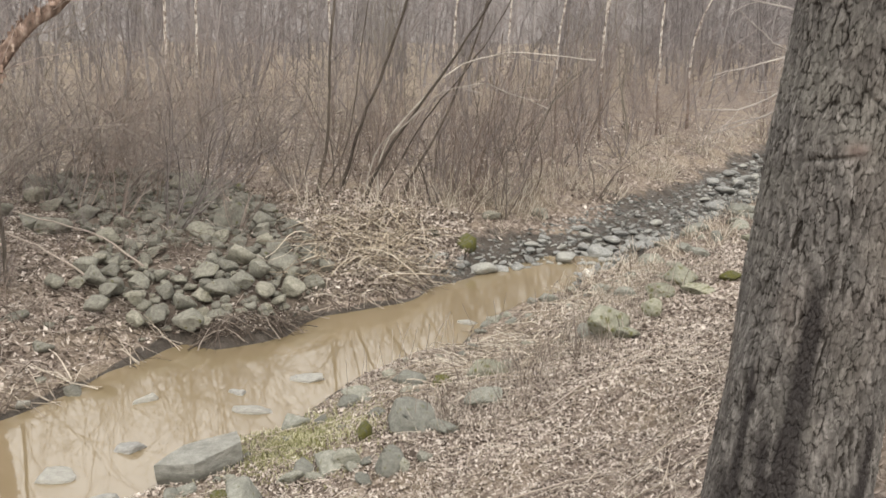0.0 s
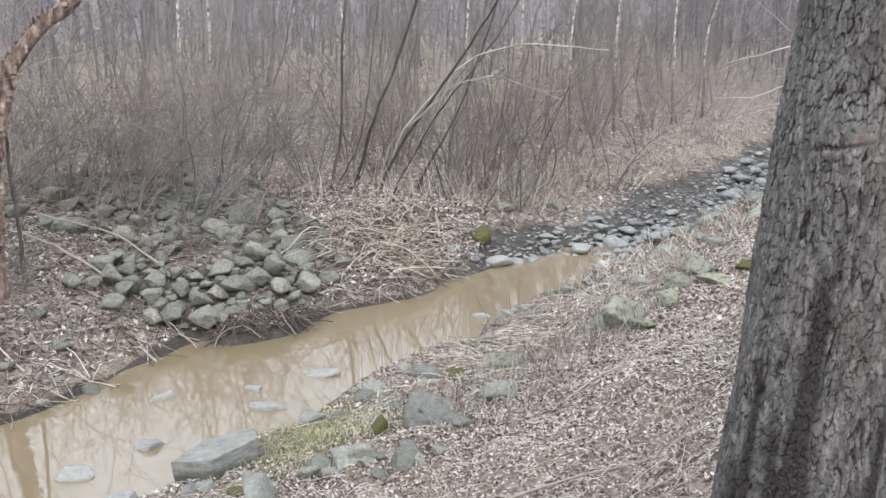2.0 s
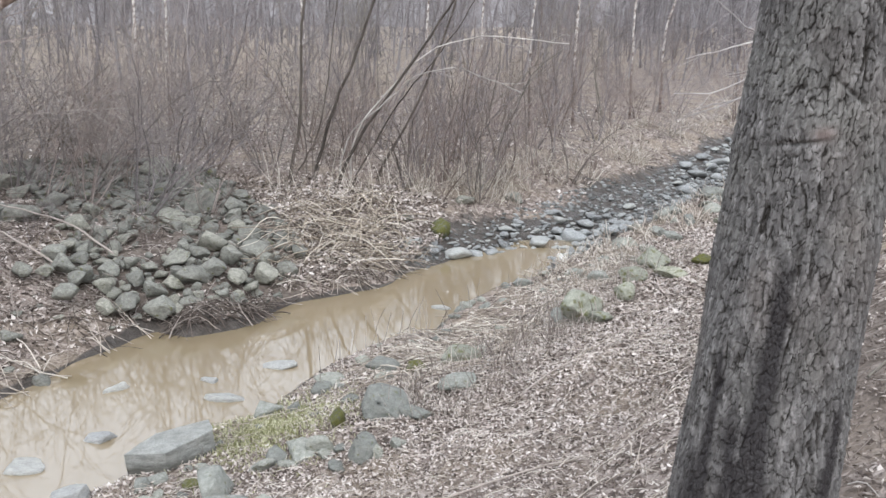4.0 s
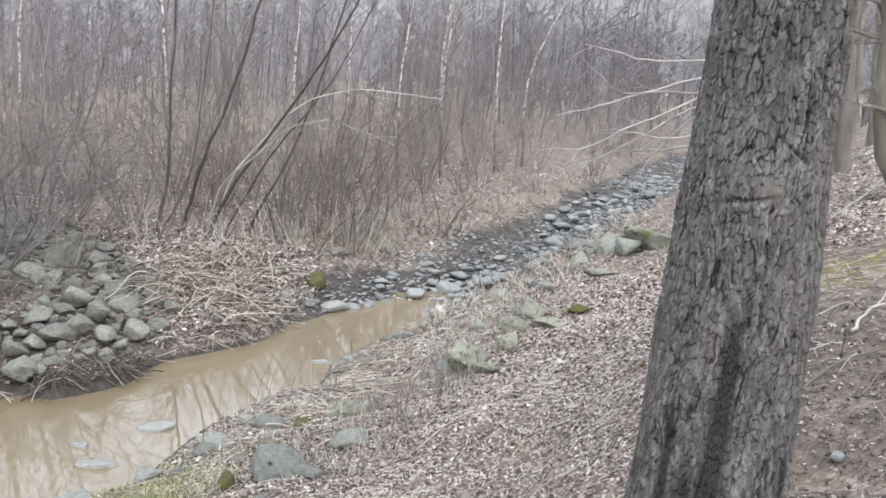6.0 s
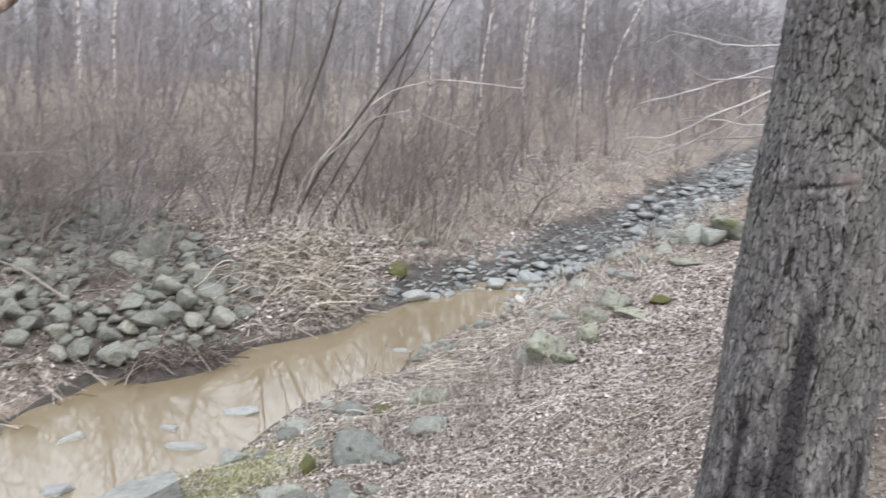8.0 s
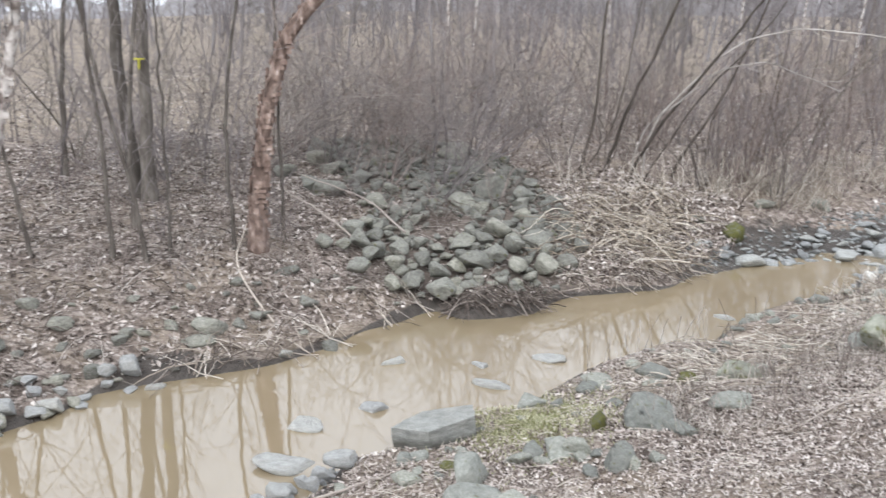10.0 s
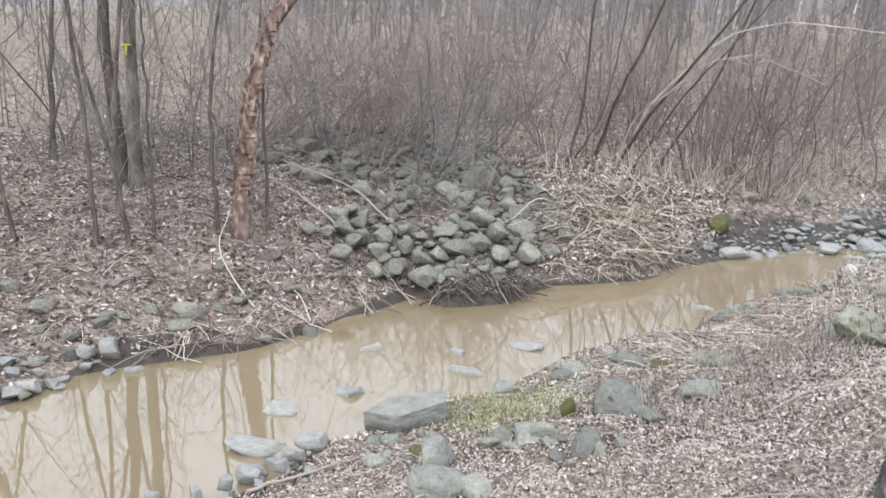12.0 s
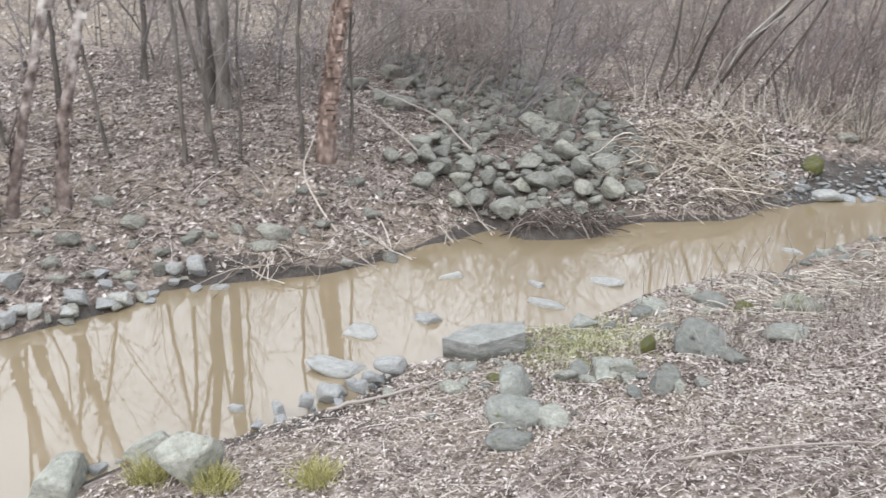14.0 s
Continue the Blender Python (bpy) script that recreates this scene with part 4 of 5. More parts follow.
def stem_tree(name, label, points, r0, r1, bark, twigs=10, length=.9, material=None, sides=8, seed=1, group="", thick=.008, finer=3, start=.35, top=0.0):
    """A tree or stem along a soft curve from its foot up, with its twigs as a part of their own. top: how far it goes on past the last point."""
    rng = np.random.default_rng(seed)
    p = np.asarray(points, float)
    p[0, 2] = height(p[0, 0], p[0, 1])
    if top:
        way = (p[-1] - p[-2]) / np.linalg.norm(p[-1] - p[-2])
        p = np.vstack([p, p[-1] + way * top * .5 + (0, 0, .1 * top), p[-1] + way * top + (0, 0, .3 * top)])
    thing = tree_thing(name, p[0], label, "tree", group)
    line = smooth_line(p - p[0], 22)
    line[1:-1] += rng.normal(0, max(r0 * .22, .009), (20, 3))
    line[0, 2] -= .12
    r = np.linspace(r0, r1, 22) * (1 + .5 * np.exp(-np.arange(22) / 1.2)) * (1 + rng.normal(0, .04, 22))
    tb = Tubes()
    tb.add(line, r, sides)
    part("trunk", tb.mesh("trunk", bark), thing)
    if twigs:
        tb = Tubes()
        sprays(tb, rng, line, r, twigs, length, thick, .05, finer, .9, start)
        part("crown", tb.mesh("crown", material or TWIG), thing)
    return thing


def peeling(thing, points, r0, r1, count, seed, material):
    """Curls of loose bark standing off a trunk."""
    rng = np.random.default_rng(seed)
    p = np.asarray(points, float)
    p[0, 2] = height(p[0, 0], p[0, 1])
    line = smooth_line(p - p[0], 60)
    v, f = [], []
    for n in range(count):
        k = rng.integers(2, 59)
        r = r0 + (r1 - r0) * k / 60
        a, w, h = rng.uniform(0, 6.28), rng.uniform(.3, .9), rng.uniform(.02, .085)
        for m in range(4):
            b = a + w * m / 3
            o = r * (1.0 + .02 * m) + .022 * (m / 3) ** 2 * rng.uniform(.3, 1.7)
            for z in (0, h):
                v.append(line[k] + (np.cos(b) * o, np.sin(b) * o, z))
        f += [(n * 8 + 2 * m, n * 8 + 2 * m + 2, n * 8 + 2 * m + 3, n * 8 + 2 * m + 1) for m in range(3)]
    part("peeling_bark", mesh_from("peeling_bark", v, f, material), thing, "pale curling flakes of bark")["kind"] = "stuff"


# peeling birches and grey trunks on the far bank
RIVER = [(-5.53, 8.8, .6), (-5.47, 8.84, 1.51), (-5.31, 8.95, 2.55), (-5.16, 9.04, 2.99), (-4.9, 9.2, 3.4), (-4.5, 9.5, 3.75)]
peeling(stem_tree("river_birch", "leaning river birch with red-brown peeling bark", RIVER, .095, .055, PEELING, 16, 1.1, RED_TWIG, 10, 2, top=1.4), RIVER, .1, .06, 420, 25, PEELING)
FLAKY = [(-6.93, 5.39, .46), (-6.84, 5.5, 1.75), (-6.77, 5.6, 2.77), (-6.72, 5.67, 3.5)]
peeling(stem_tree("birch", "birch with pale flaking bark on the leafy flat", FLAKY, 0.046, .04, BIRCH, 16, .9, None, 8, 3, "birches", top=2.5), FLAKY, 0.049, .04, 170, 65, BIRCH)
FLAKY = [(-7.0, 5.64, .47), (-6.83, 5.85, 1.64), (-6.69, 6.04, 2.49), (-6.54, 6.23, 3.52)]
peeling(stem_tree("birch", "birch with pale flaking bark on the leafy flat", FLAKY, 0.044, .038, BIRCH, 16, .9, None, 8, 4, "birches", top=2.2), FLAKY, 0.046, .038, 170, 66, BIRCH)
FLAKY = [(-6.73, 6.04, .48), (-6.68, 6.1, 1.4), (-6.53, 6.27, 2.32), (-6.39, 6.44, 3.37)]
peeling(stem_tree("birch", "crooked birch with pale flaking bark", FLAKY, 0.050, .04, BIRCH, 18, .9, None, 8, 5, "birches", top=2.6), FLAKY, 0.052, .04, 170, 67, BIRCH)
stem_tree("grey_tree", "straight grey trunk in a pair", [(-7.92, 9.67, .83), (-8.0, 9.61, 2.18), (-8.04, 9.58, 3.65)], .08, .065, TRUNK_BARK, 20, 1.4, None, 10, 6, "pair of grey trunks", .012, top=4)
pair = stem_tree("grey_tree", "straight grey trunk in a pair, with a yellow tape round it", [(-7.67, 9.61, .82), (-7.65, 9.63, 2.2), (-7.62, 9.66, 3.65)], .082, .07, TRUNK_BARK, 20, 1.4, None, 10, 7, "pair of grey trunks", .012, top=4)
band = Tubes()
band.add([(.01, 0, 1.83), (.01, 0, 1.85)], (.086, .086), 14)
band.add([(.045, -.078, 1.84), (.048, -.082, 1.78), (.04, -.08, 1.71)], (.016, .02, .012), 4)
part("tape", band.mesh("tape", TAPE), pair, "yellow marker tape")
for k, (pts, r) in enumerate([([(-6.56, 7.57, .66), (-6.57, 7.56, 1.78), (-6.62, 7.52, 2.99), (-6.64, 7.5, 3.57)], .026), ([(-6.2, 7.7, .6), (-6.3, 7.6, 1.6), (-6.54, 7.44, 2.97)], .024),
                              ([(-6.19, 8.05, .64), (-6.17, 8.07, 1.23), (-6.2, 8.1, 1.8)], .018), ([(-7.3, 7.2, .7), (-7.5, 7.1, 2.1), (-7.8, 7.0, 3.4)], .022), ([(-8.2, 6.6, .8), (-8.3, 6.6, 2), (-8.35, 6.5, 3.6)], .03),
                              ([(-5.7, 8.6, .6), (-5.75, 8.6, 2.0), (-5.6, 8.7, 3.4)], .022), ([(-5.35, 9.1, .6), (-5.4, 9.15, 1.9), (-5.45, 9.2, 3.3)], .02), ([(-7.1, 8.6, .75), (-7.05, 8.6, 2.1), (-6.9, 8.7, 3.6)], .03),
                              ([(-8.9, 8.0, .8), (-8.95, 8, 2.3), (-9.1, 7.9, 3.9)], .035), ([(-9.6, 10.2, .9), (-9.5, 10.2, 2.4), (-9.3, 10.3, 4.2)], .04)]):
    stem_tree("sapling", "thin bare grey sapling rising from the leaf litter", pts, r, r * .55, TRUNK_BARK, 20, .75, None, 6, 30 + k, "saplings on the flat", .006, 3, .08, top=1.6)

# dark stems and pale arching branches behind the reed heap
for k, (pts, r) in enumerate([([(-3.0, 14.09, .8), (-2.8, 14.13, 1.71), (-2.71, 14.15, 3.15), (-2.63, 14.17, 4.14)], .025), ([(-2.72, 14.75, .83), (-2.3, 14.83, 2.09), (-1.92, 14.9, 2.97), (-1.63, 14.95, 3.85)], .029),
                              ([(-2.28, 14.41, .73), (-1.91, 14.46, 1.49), (-1.27, 14.56, 2.37), (-.73, 14.65, 3.15), (-.33, 14.71, 3.75)], .026), ([(-1.76, 15.16, .7), (-1.02, 15.24, 2.01), (-.29, 15.31, 3.95), (.07, 15.35, 5.13)], .022),
                              ([(-2.95, 14.2, .8), (-2.5, 14.3, 1.7), (-2.35, 14.4, 2.6)], .014), ([(-2.1, 14.6, .7), (-1.3, 14.8, 2.0), (-.5, 15, 3.0)], .015)]):
    stem_tree("willow_stem", "dark bare stem leaning over the bank", pts, r, r * .55, DARK_BARK, 11, .9, None, 7, 50 + k, "leaning stems", .007, 3, .4, top=1.4)
for k, pts in enumerate([[(-2.25, 14.45, .8), (-2.09, 14.40, 1.48), (-1.43, 14.40, 2.10), (-0.94, 14.40, 2.50), (-0.39, 14.40, 2.60), (0.17, 14.40, 2.43), (0.65, 14.40, 2.23)],
                         [(-2.10, 14.70, .8), (-1.98, 14.60, 1.56), (-1.41, 14.60, 2.26), (-0.88, 14.60, 2.79), (0.09, 14.60, 3.08), (0.80, 14.60, 3.03), (1.39, 14.60, 2.97)]]):
    stem_tree("arching_branch", "pale bare branch arching over", pts, .014, .008, PALE_BARK, 5, .5, PALE_BARK, 6, 60 + k, "arching branches", .005, 1, .6)
for k, (x, y, h, lx, r) in enumerate([(1.13, 21.5, 6.5, .25, .05), (2.28, 22.88, 7, .3, .05), (4.04, 25.2, 7, .1, .055), (5.21, 27.1, 7, .8, .06), (-1.4, 24, 7.5, .2, .06), (-4.2, 22, 7.5, -.1, .06), (-6.5, 19, 7, .2, .05), (0, 28, 8, .2, .06), (-9, 24, 8, .1, .07), (3.0, 30, 8.5, .3, .07)]):
    stem_tree("birch", "slender pale birch standing in the brush", [(x, y, .9), (x + lx * .1, y, .9 + h * .35), (x + lx * 1.4, y, .9 + h * .7)], r * .62, r * .36, BIRCH, 22, 1.3, None, 6, 80 + k, "far birches", .008, 4, .25, top=h * .3)

# trees on the slope beyond the big trunk
stem_tree("grey_tree", "smooth grey tree with crossing limbs on the slope", [(6.5, 10.0, 2.06), (6.14, 10.0, 2.42), (6.03, 10.0, 2.9), (6.0, 10.0, 3.6), (5.95, 10.0, 4.5)], .085, .07, GREY_BARK, 12, 1.8, GREY_BARK, 10, 91, "trees on the slope", .03, 4, .3, top=3)
slope_tree = stem_tree("grey_tree", "smooth grey tree with crossing limbs on the slope", [(6.66, 9.9, 2.13), (6.52, 9.9, 2.9), (6.44, 9.9, 3.6), (6.46, 9.9, 4.5)], .09, .07, GREY_BARK, 12, 1.8, GREY_BARK, 10, 92, "trees on the slope", .03, 4, .3, top=3)
limb_tree = stem_tree("grey_tree", "grey tree with long drooping limbs reaching over the creek", [(6.05, 12.6, 2.1), (6.0, 12.6, 3.6), (5.95, 12.7, 5.2)], .1, .08, GREY_BARK, 8, 1.4, GREY_BARK, 9, 93, "trees on the slope", .02, 4, .4, top=3)
rng = np.random.default_rng(94)
# the long limbs that hang over the creek, each from its joint on the trunk to its tip
DROOPING = [[(-1.22, -0.10, 1.50), (-1.80, -0.10, 0.98), (-2.48, -0.10, 0.52)],
            [(-1.11, 0.10, 1.75), (-1.68, 0.10, 1.48), (-2.17, 0.10, 1.29), (-2.81, 0.10, 0.98), (-3.38, 0.10, 0.96)],
            [(-1.46, -0.20, 1.55), (-1.94, -0.20, 1.25), (-2.41, -0.20, 0.99), (-3.24, -0.20, 0.65)],
            [(-1.05, 0.30, 2.00), (-1.96, 0.30, 1.76), (-2.62, 0.30, 1.56), (-3.19, 0.30, 1.43)],
            [(-1.14, 0.00, 1.80), (-1.82, 0.00, 1.79), (-2.31, 0.00, 1.77), (-2.98, 0.00, 2.27)],
            [(-1.28, -0.30, 1.23), (-1.64, -0.30, 1.17), (-2.53, -0.30, 1.28)],
            [(-1.80, -0.10, 0.99), (-2.21, -0.10, 0.97), (-3.10, -0.10, 0.76)],
            [(-1.02, 0.20, 2.27), (-1.86, 0.20, 2.23), (-2.85, 0.20, 2.44)]]
for k, line in enumerate(DROOPING):
    tb = Tubes()
    x, y, z = line[0]
    limb = smooth_line([(-.04, 0, z + .12 + .1 * (k % 3)), (x * .5, y * .5, z + .1)] + line, 16)
    limb[3:] += rng.normal(0, .008, (13, 3))
    r = np.linspace(.024, .0065, 16)
    tb.add(limb, r, 6)
    sprays(tb, rng, limb, r, 9, .55, .0045, .0, 2, .8, .35)
    part("limb", tb.mesh("limb", LIMB_BARK), limb_tree)
for z0, dx, dy, dz, ln in ((.75, -1, .1, .48, 1.05), (1.15, -.8, .1, .85, .9), (1.55, -1, .3, .35, 1.1), (1.9, -1, .5, .5, 1.4), (.7, .9, .3, .5, 1.2)):
    tb = Tubes()
    limb = bent(rng, (-.14, 0, z0), (dx, dy, dz), ln, 6, .08, .02)
    r = np.linspace(.04, .012, 7)
    tb.add(limb, r, 7)
    sprays(tb, rng, limb, r, 9, .6, .008, .05, 2, .8, .3)
    part("limb", tb.mesh("limb", GREY_BARK), slope_tree)
for k, (x, y, h) in enumerate(((9.5, 17, 7), (12, 20, 8), (10.5, 24, 8), (15, 26, 9), (8.2, 14.5, 7))):
    stem_tree("grey_tree", "bare grey tree on the slope above the creek", [(x, y, 2.2), (x - .1, y, 2.2 + h * .4), (x + .1, y, 2.2 + h * .75)], .11, .06, GREY_BARK, 24, 1.8, None, 7, 110 + k, "trees on the slope", .012, 4, .25, top=h * .25)


def brush(seed, stems, tall, thick, twigs, length, spread, material, finer=2):
    """A clump of thin stems, each with its own twigs: one mesh a stem."""
    rng = np.random.default_rng(seed)
    made = []
    for _ in range(stems):
        tb = Tubes()
        a, out = rng.uniform(0, 6.28), rng.uniform(.02, spread)
        way = np.array([np.cos(a) * out + rng.normal(.06, .2), np.sin(a) * out, 1.0])
        ln = tall * rng.uniform(.5, 1.15)
        p = bent(rng, (np.cos(a) * .14 * rng.random(), np.sin(a) * .14 * rng.random(), -.06), way, ln, 7, .15, .015)
        r = np.linspace(thick, thick * .3, 8) * rng.uniform(.55, 1.25)
        tb.add(p, r, 3)
        sprays(tb, rng, p, r, twigs, length, .0029, .02, finer, 1.3, .2)
        made.append(tb.mesh("stem", material))
    return made


def brush_thing(meshes, label, group):
    ob = tagged(new("shrub"), label, "shrub", group)
    for me in meshes:
        part("stem", me, ob)
    return ob


THICKET = [brush(600 + k, 6, 2.5, (.0105, .0115, .014)[k % 3], 11, .7, .5, (TWIG, RED_TWIG, DEEP_TWIG)[k % 3], 3) for k in range(9)]
TALL = [brush(650 + k, 3, 5.4, .019, 22, 1.0, .26, (TWIG, GREY_BARK, TWIG)[k % 3], 3) for k in range(6)]
SHOOTS = [brush(670 + k, 5, 2.4, (.013, .016, .014, .012)[k % 4], 4, .5, .42, (DEEP_TWIG, DARK_STEM, RED_TWIG, PALE_TWIG)[k % 4], 2) for k in range(8)]
LOW = [brush(690 + k, 6, 1.2, .0055, 5, .34, .55, (RED_TWIG, TWIG)[k % 2], 2) for k in range(4)]


FAR_BRUSH = {}


def strew(kind, places, label, group, seed, low=.8, high=1.25):
    """Shrubs as things of their own; those far off are kept for one joined body."""
    rnd = random.Random(seed)
    firsts = {}
    for n, (x, y) in enumerate(places):
        k = n % len(kind)
        m = pose(x, y, height(x, y), rnd.uniform(-10, 8), rnd.uniform(-7, 15), 0) @ pose(0, 0, 0, 0, 0, rnd.uniform(0, 360)) @ Matrix.Scale(rnd.uniform(low, high), 4)
        if y > 21.5 or x < -14:
            for me in kind[k]:
                FAR_BRUSH.setdefault(me.materials[0].name, []).append((me, np.array(m)))
        elif k not in firsts:
            firsts[k] = brush_thing(kind[k], label, group)
            firsts[k].matrix_basis = m
        else:
            ob = copy_thing(firsts[k], m)
            ob.matrix_basis = m


def spots(count, xr, yr, seed, least=.4, keep=None):
    """Places on the far bank, none closer than least to another."""
    rng = np.random.default_rng(seed)
    out = []
    for _ in range(count * 60):
        x, y = rng.uniform(*xr), rng.uniform(*yr)
        if (keep is None or keep(x, y)) and all((x - a) ** 2 + (y - b) ** 2 > least * least for a, b in out):
            out.append((x, y))
            if len(out) == count:
                break
    return out


def far_bank(gap):
    def keep(x, y):
        return x < np.interp(y, LEFT_SHORE[:, 1], LEFT_SHORE[:, 0]) - gap * 1.2
    return keep


def behind(x, y):
    return far_bank(1.5)(x, y) and y > 13.9 - .12 * (x + 3) and not (inside(x, y, PILE) and y < 13.2)


def tangle(seed, canes, tall, out):
    """A sprawling shrub: canes that rise, arch over and hang, full of fine crossing twigs; one mesh a cane."""
    rng = np.random.default_rng(seed)
    made = []
    for _ in range(canes):
        tb = Tubes()
        a = rng.uniform(0, 6.28)
        way = (np.cos(a) * out, np.sin(a) * out, 1.0)
        p = bent(rng, (np.cos(a) * .1, np.sin(a) * .1, -.05), way, tall * rng.uniform(.7, 1.25), 9, .12, -.11)
        r = np.linspace(.011, .003, 10) * rng.uniform(.6, 1.2)
        tb.add(p, r, 3)
        sprays(tb, rng, p, r, 15, .6, .0034, -.05, 3, 1.2, .2)
        made.append(tb.mesh("stem", PALE_TWIG))
    return made


TANGLE = [tangle(720 + k, 12, 2.9, .55) for k in range(3)]
BASE = [brush(740 + k, 9, .75, .007, 6, .3, .8, DEEP_TWIG, 2) for k in range(2)]
THICKET_LABEL, LOW_LABEL, TALL_LABEL = "dense clump of purple-brown bare twigs", "low clump of red-brown bare shoots", "tall thin bare saplings in a clump"
strew(THICKET, spots(20, (-8.5, -.5), (13.6, 24), 1, .8, behind), THICKET_LABEL, "thicket", 1)
strew(THICKET, [(-.93, 15.28), (-.75, 15.45)] + spots(6, (-2.7, 1.6), (14.8, 17.2), 11, .7, far_bank(1.0)), "clump of red-brown bare stems behind the reeds", "thicket", 11, .7, 1.05)
strew(BASE, [(-4.0, 10.7), (-4.15, 10.95), (-5.3, 10.4)], "low red-brown twigs growing in a gap of the riprap", "low brush", 16, .5, .7)
strew(THICKET[2::3], [(-.85, 15.1), (-.6, 15.35), (-.2, 15.8), (.5, 16.4)], "clump of dark red-brown stems behind the reeds", "thicket", 17, .8, 1.0)
strew(SHOOTS, spots(22, (-5.5, 4.6), (14.2, 19), 19, .6, lambda x, y: far_bank(.95)(x, y) and y > 13.9 - .12 * (x + 3)), "clump of stout bare brown shoots above the reeds", "thicket", 19, .75, 1.25)
strew(BASE, [(-.82, 15.0), (-.55, 15.1), (-1.1, 14.9), (.34, 15.7), (1.3, 16.9), (2.2, 18.2), (-2.9, 13.9), (-3.6, 13.8)], "low dark red-brown clump of shoots behind the reeds", "low brush", 15, .7, 1.1)
strew(THICKET, spots(24, (-.5, 8), (15.2, 27), 8, .65, behind), THICKET_LABEL, "thicket", 8)
strew(THICKET, spots(28, (4, 17), (24, 46), 9, .8, far_bank(.7)), THICKET_LABEL, "thicket", 9, .9, 1.4)
strew(LOW, spots(60, (-3, 14), (14.4, 40), 2, .5, far_bank(.7)), LOW_LABEL, "low brush", 2)
strew(TALL, spots(54, (-16, 12), (15.5, 36), 3, .9, far_bank(2.0)), TALL_LABEL, "tall brush", 3, .8, 1.35)
strew(TALL, spots(34, (-26, -8), (5.5, 20), 4, 1.2, far_bank(2.4)), "tall thin bare saplings on the leafy flat", "saplings on the flat", 4, .6, 1.0)
strew(THICKET, spots(20, (-8.6, -3.6), (11.2, 15), 5, .6, lambda x, y: inside(x + .3, y - .5, PILE) and y > 11.5 or (-8.6 < x < -6.2 and y > 12.6)), "purple-brown bare twigs growing among the riprap", "thicket", 5, .7, 1.1)
strew(TANGLE, [(-5.6, 12.6), (-6.9, 13.2), (-7.4, 11.6), (-4.6, 13.6), (-8.6, 13.9), (-6.0, 14.6), (-9.6, 10.7), (-10.6, 12.2), (-8.3, 10.7), (-11.6, 10.1), (-9.2, 12.4)], "sprawling shrub of grey arching canes and crossing twigs", "tangled shrubs", 14, .8, 1.15)
strew(TANGLE, spots(10, (-8.5, -3.2), (14.6, 20), 18, 1.1, behind), "sprawling shrub of grey arching canes and crossing twigs", "tangled shrubs", 18, .8, 1.2)
strew(TALL, spots(12, (-13, -6.6), (9.5, 15.5), 13, .9, lambda x, y: not inside(x, y, PILE)), "tall thin bare saplings on the leafy flat", "saplings on the flat", 13, .55, .85)
strew(LOW, spots(40, (-10.5, -4.6), (6.2, 13), 6, .5, far_bank(1.3)), "few thin bare shoots in the leaf litter", "low brush", 6, .5, .9)
strew(LOW, spots(24, (4.6, 16), (15, 34), 7, .8, lambda x, y: x > np.interp(y, RIGHT_SHORE[:, 1], RIGHT_SHORE[:, 0]) + .9), "low red-brown shoots on the near slope", "low brush", 7, .6, 1)


strew(LOW, [(-.1, 6.95), (.15, 7.25), (.45, 7.9), (.75, 8.3), (1.3, 9.4), (.35, 6.9)], "small clump of dead grey-brown weeds on the near bank", "dead weeds", 12, .22, .38)


for name, entries in FAR_BRUSH.items():
    tagged(new("far_brush", mesh_from("far_brush", *joined(entries), bpy.data.materials[name])), "bare " + name.replace("_", " ") + " brush in the distance", "brush", kind="stuff")


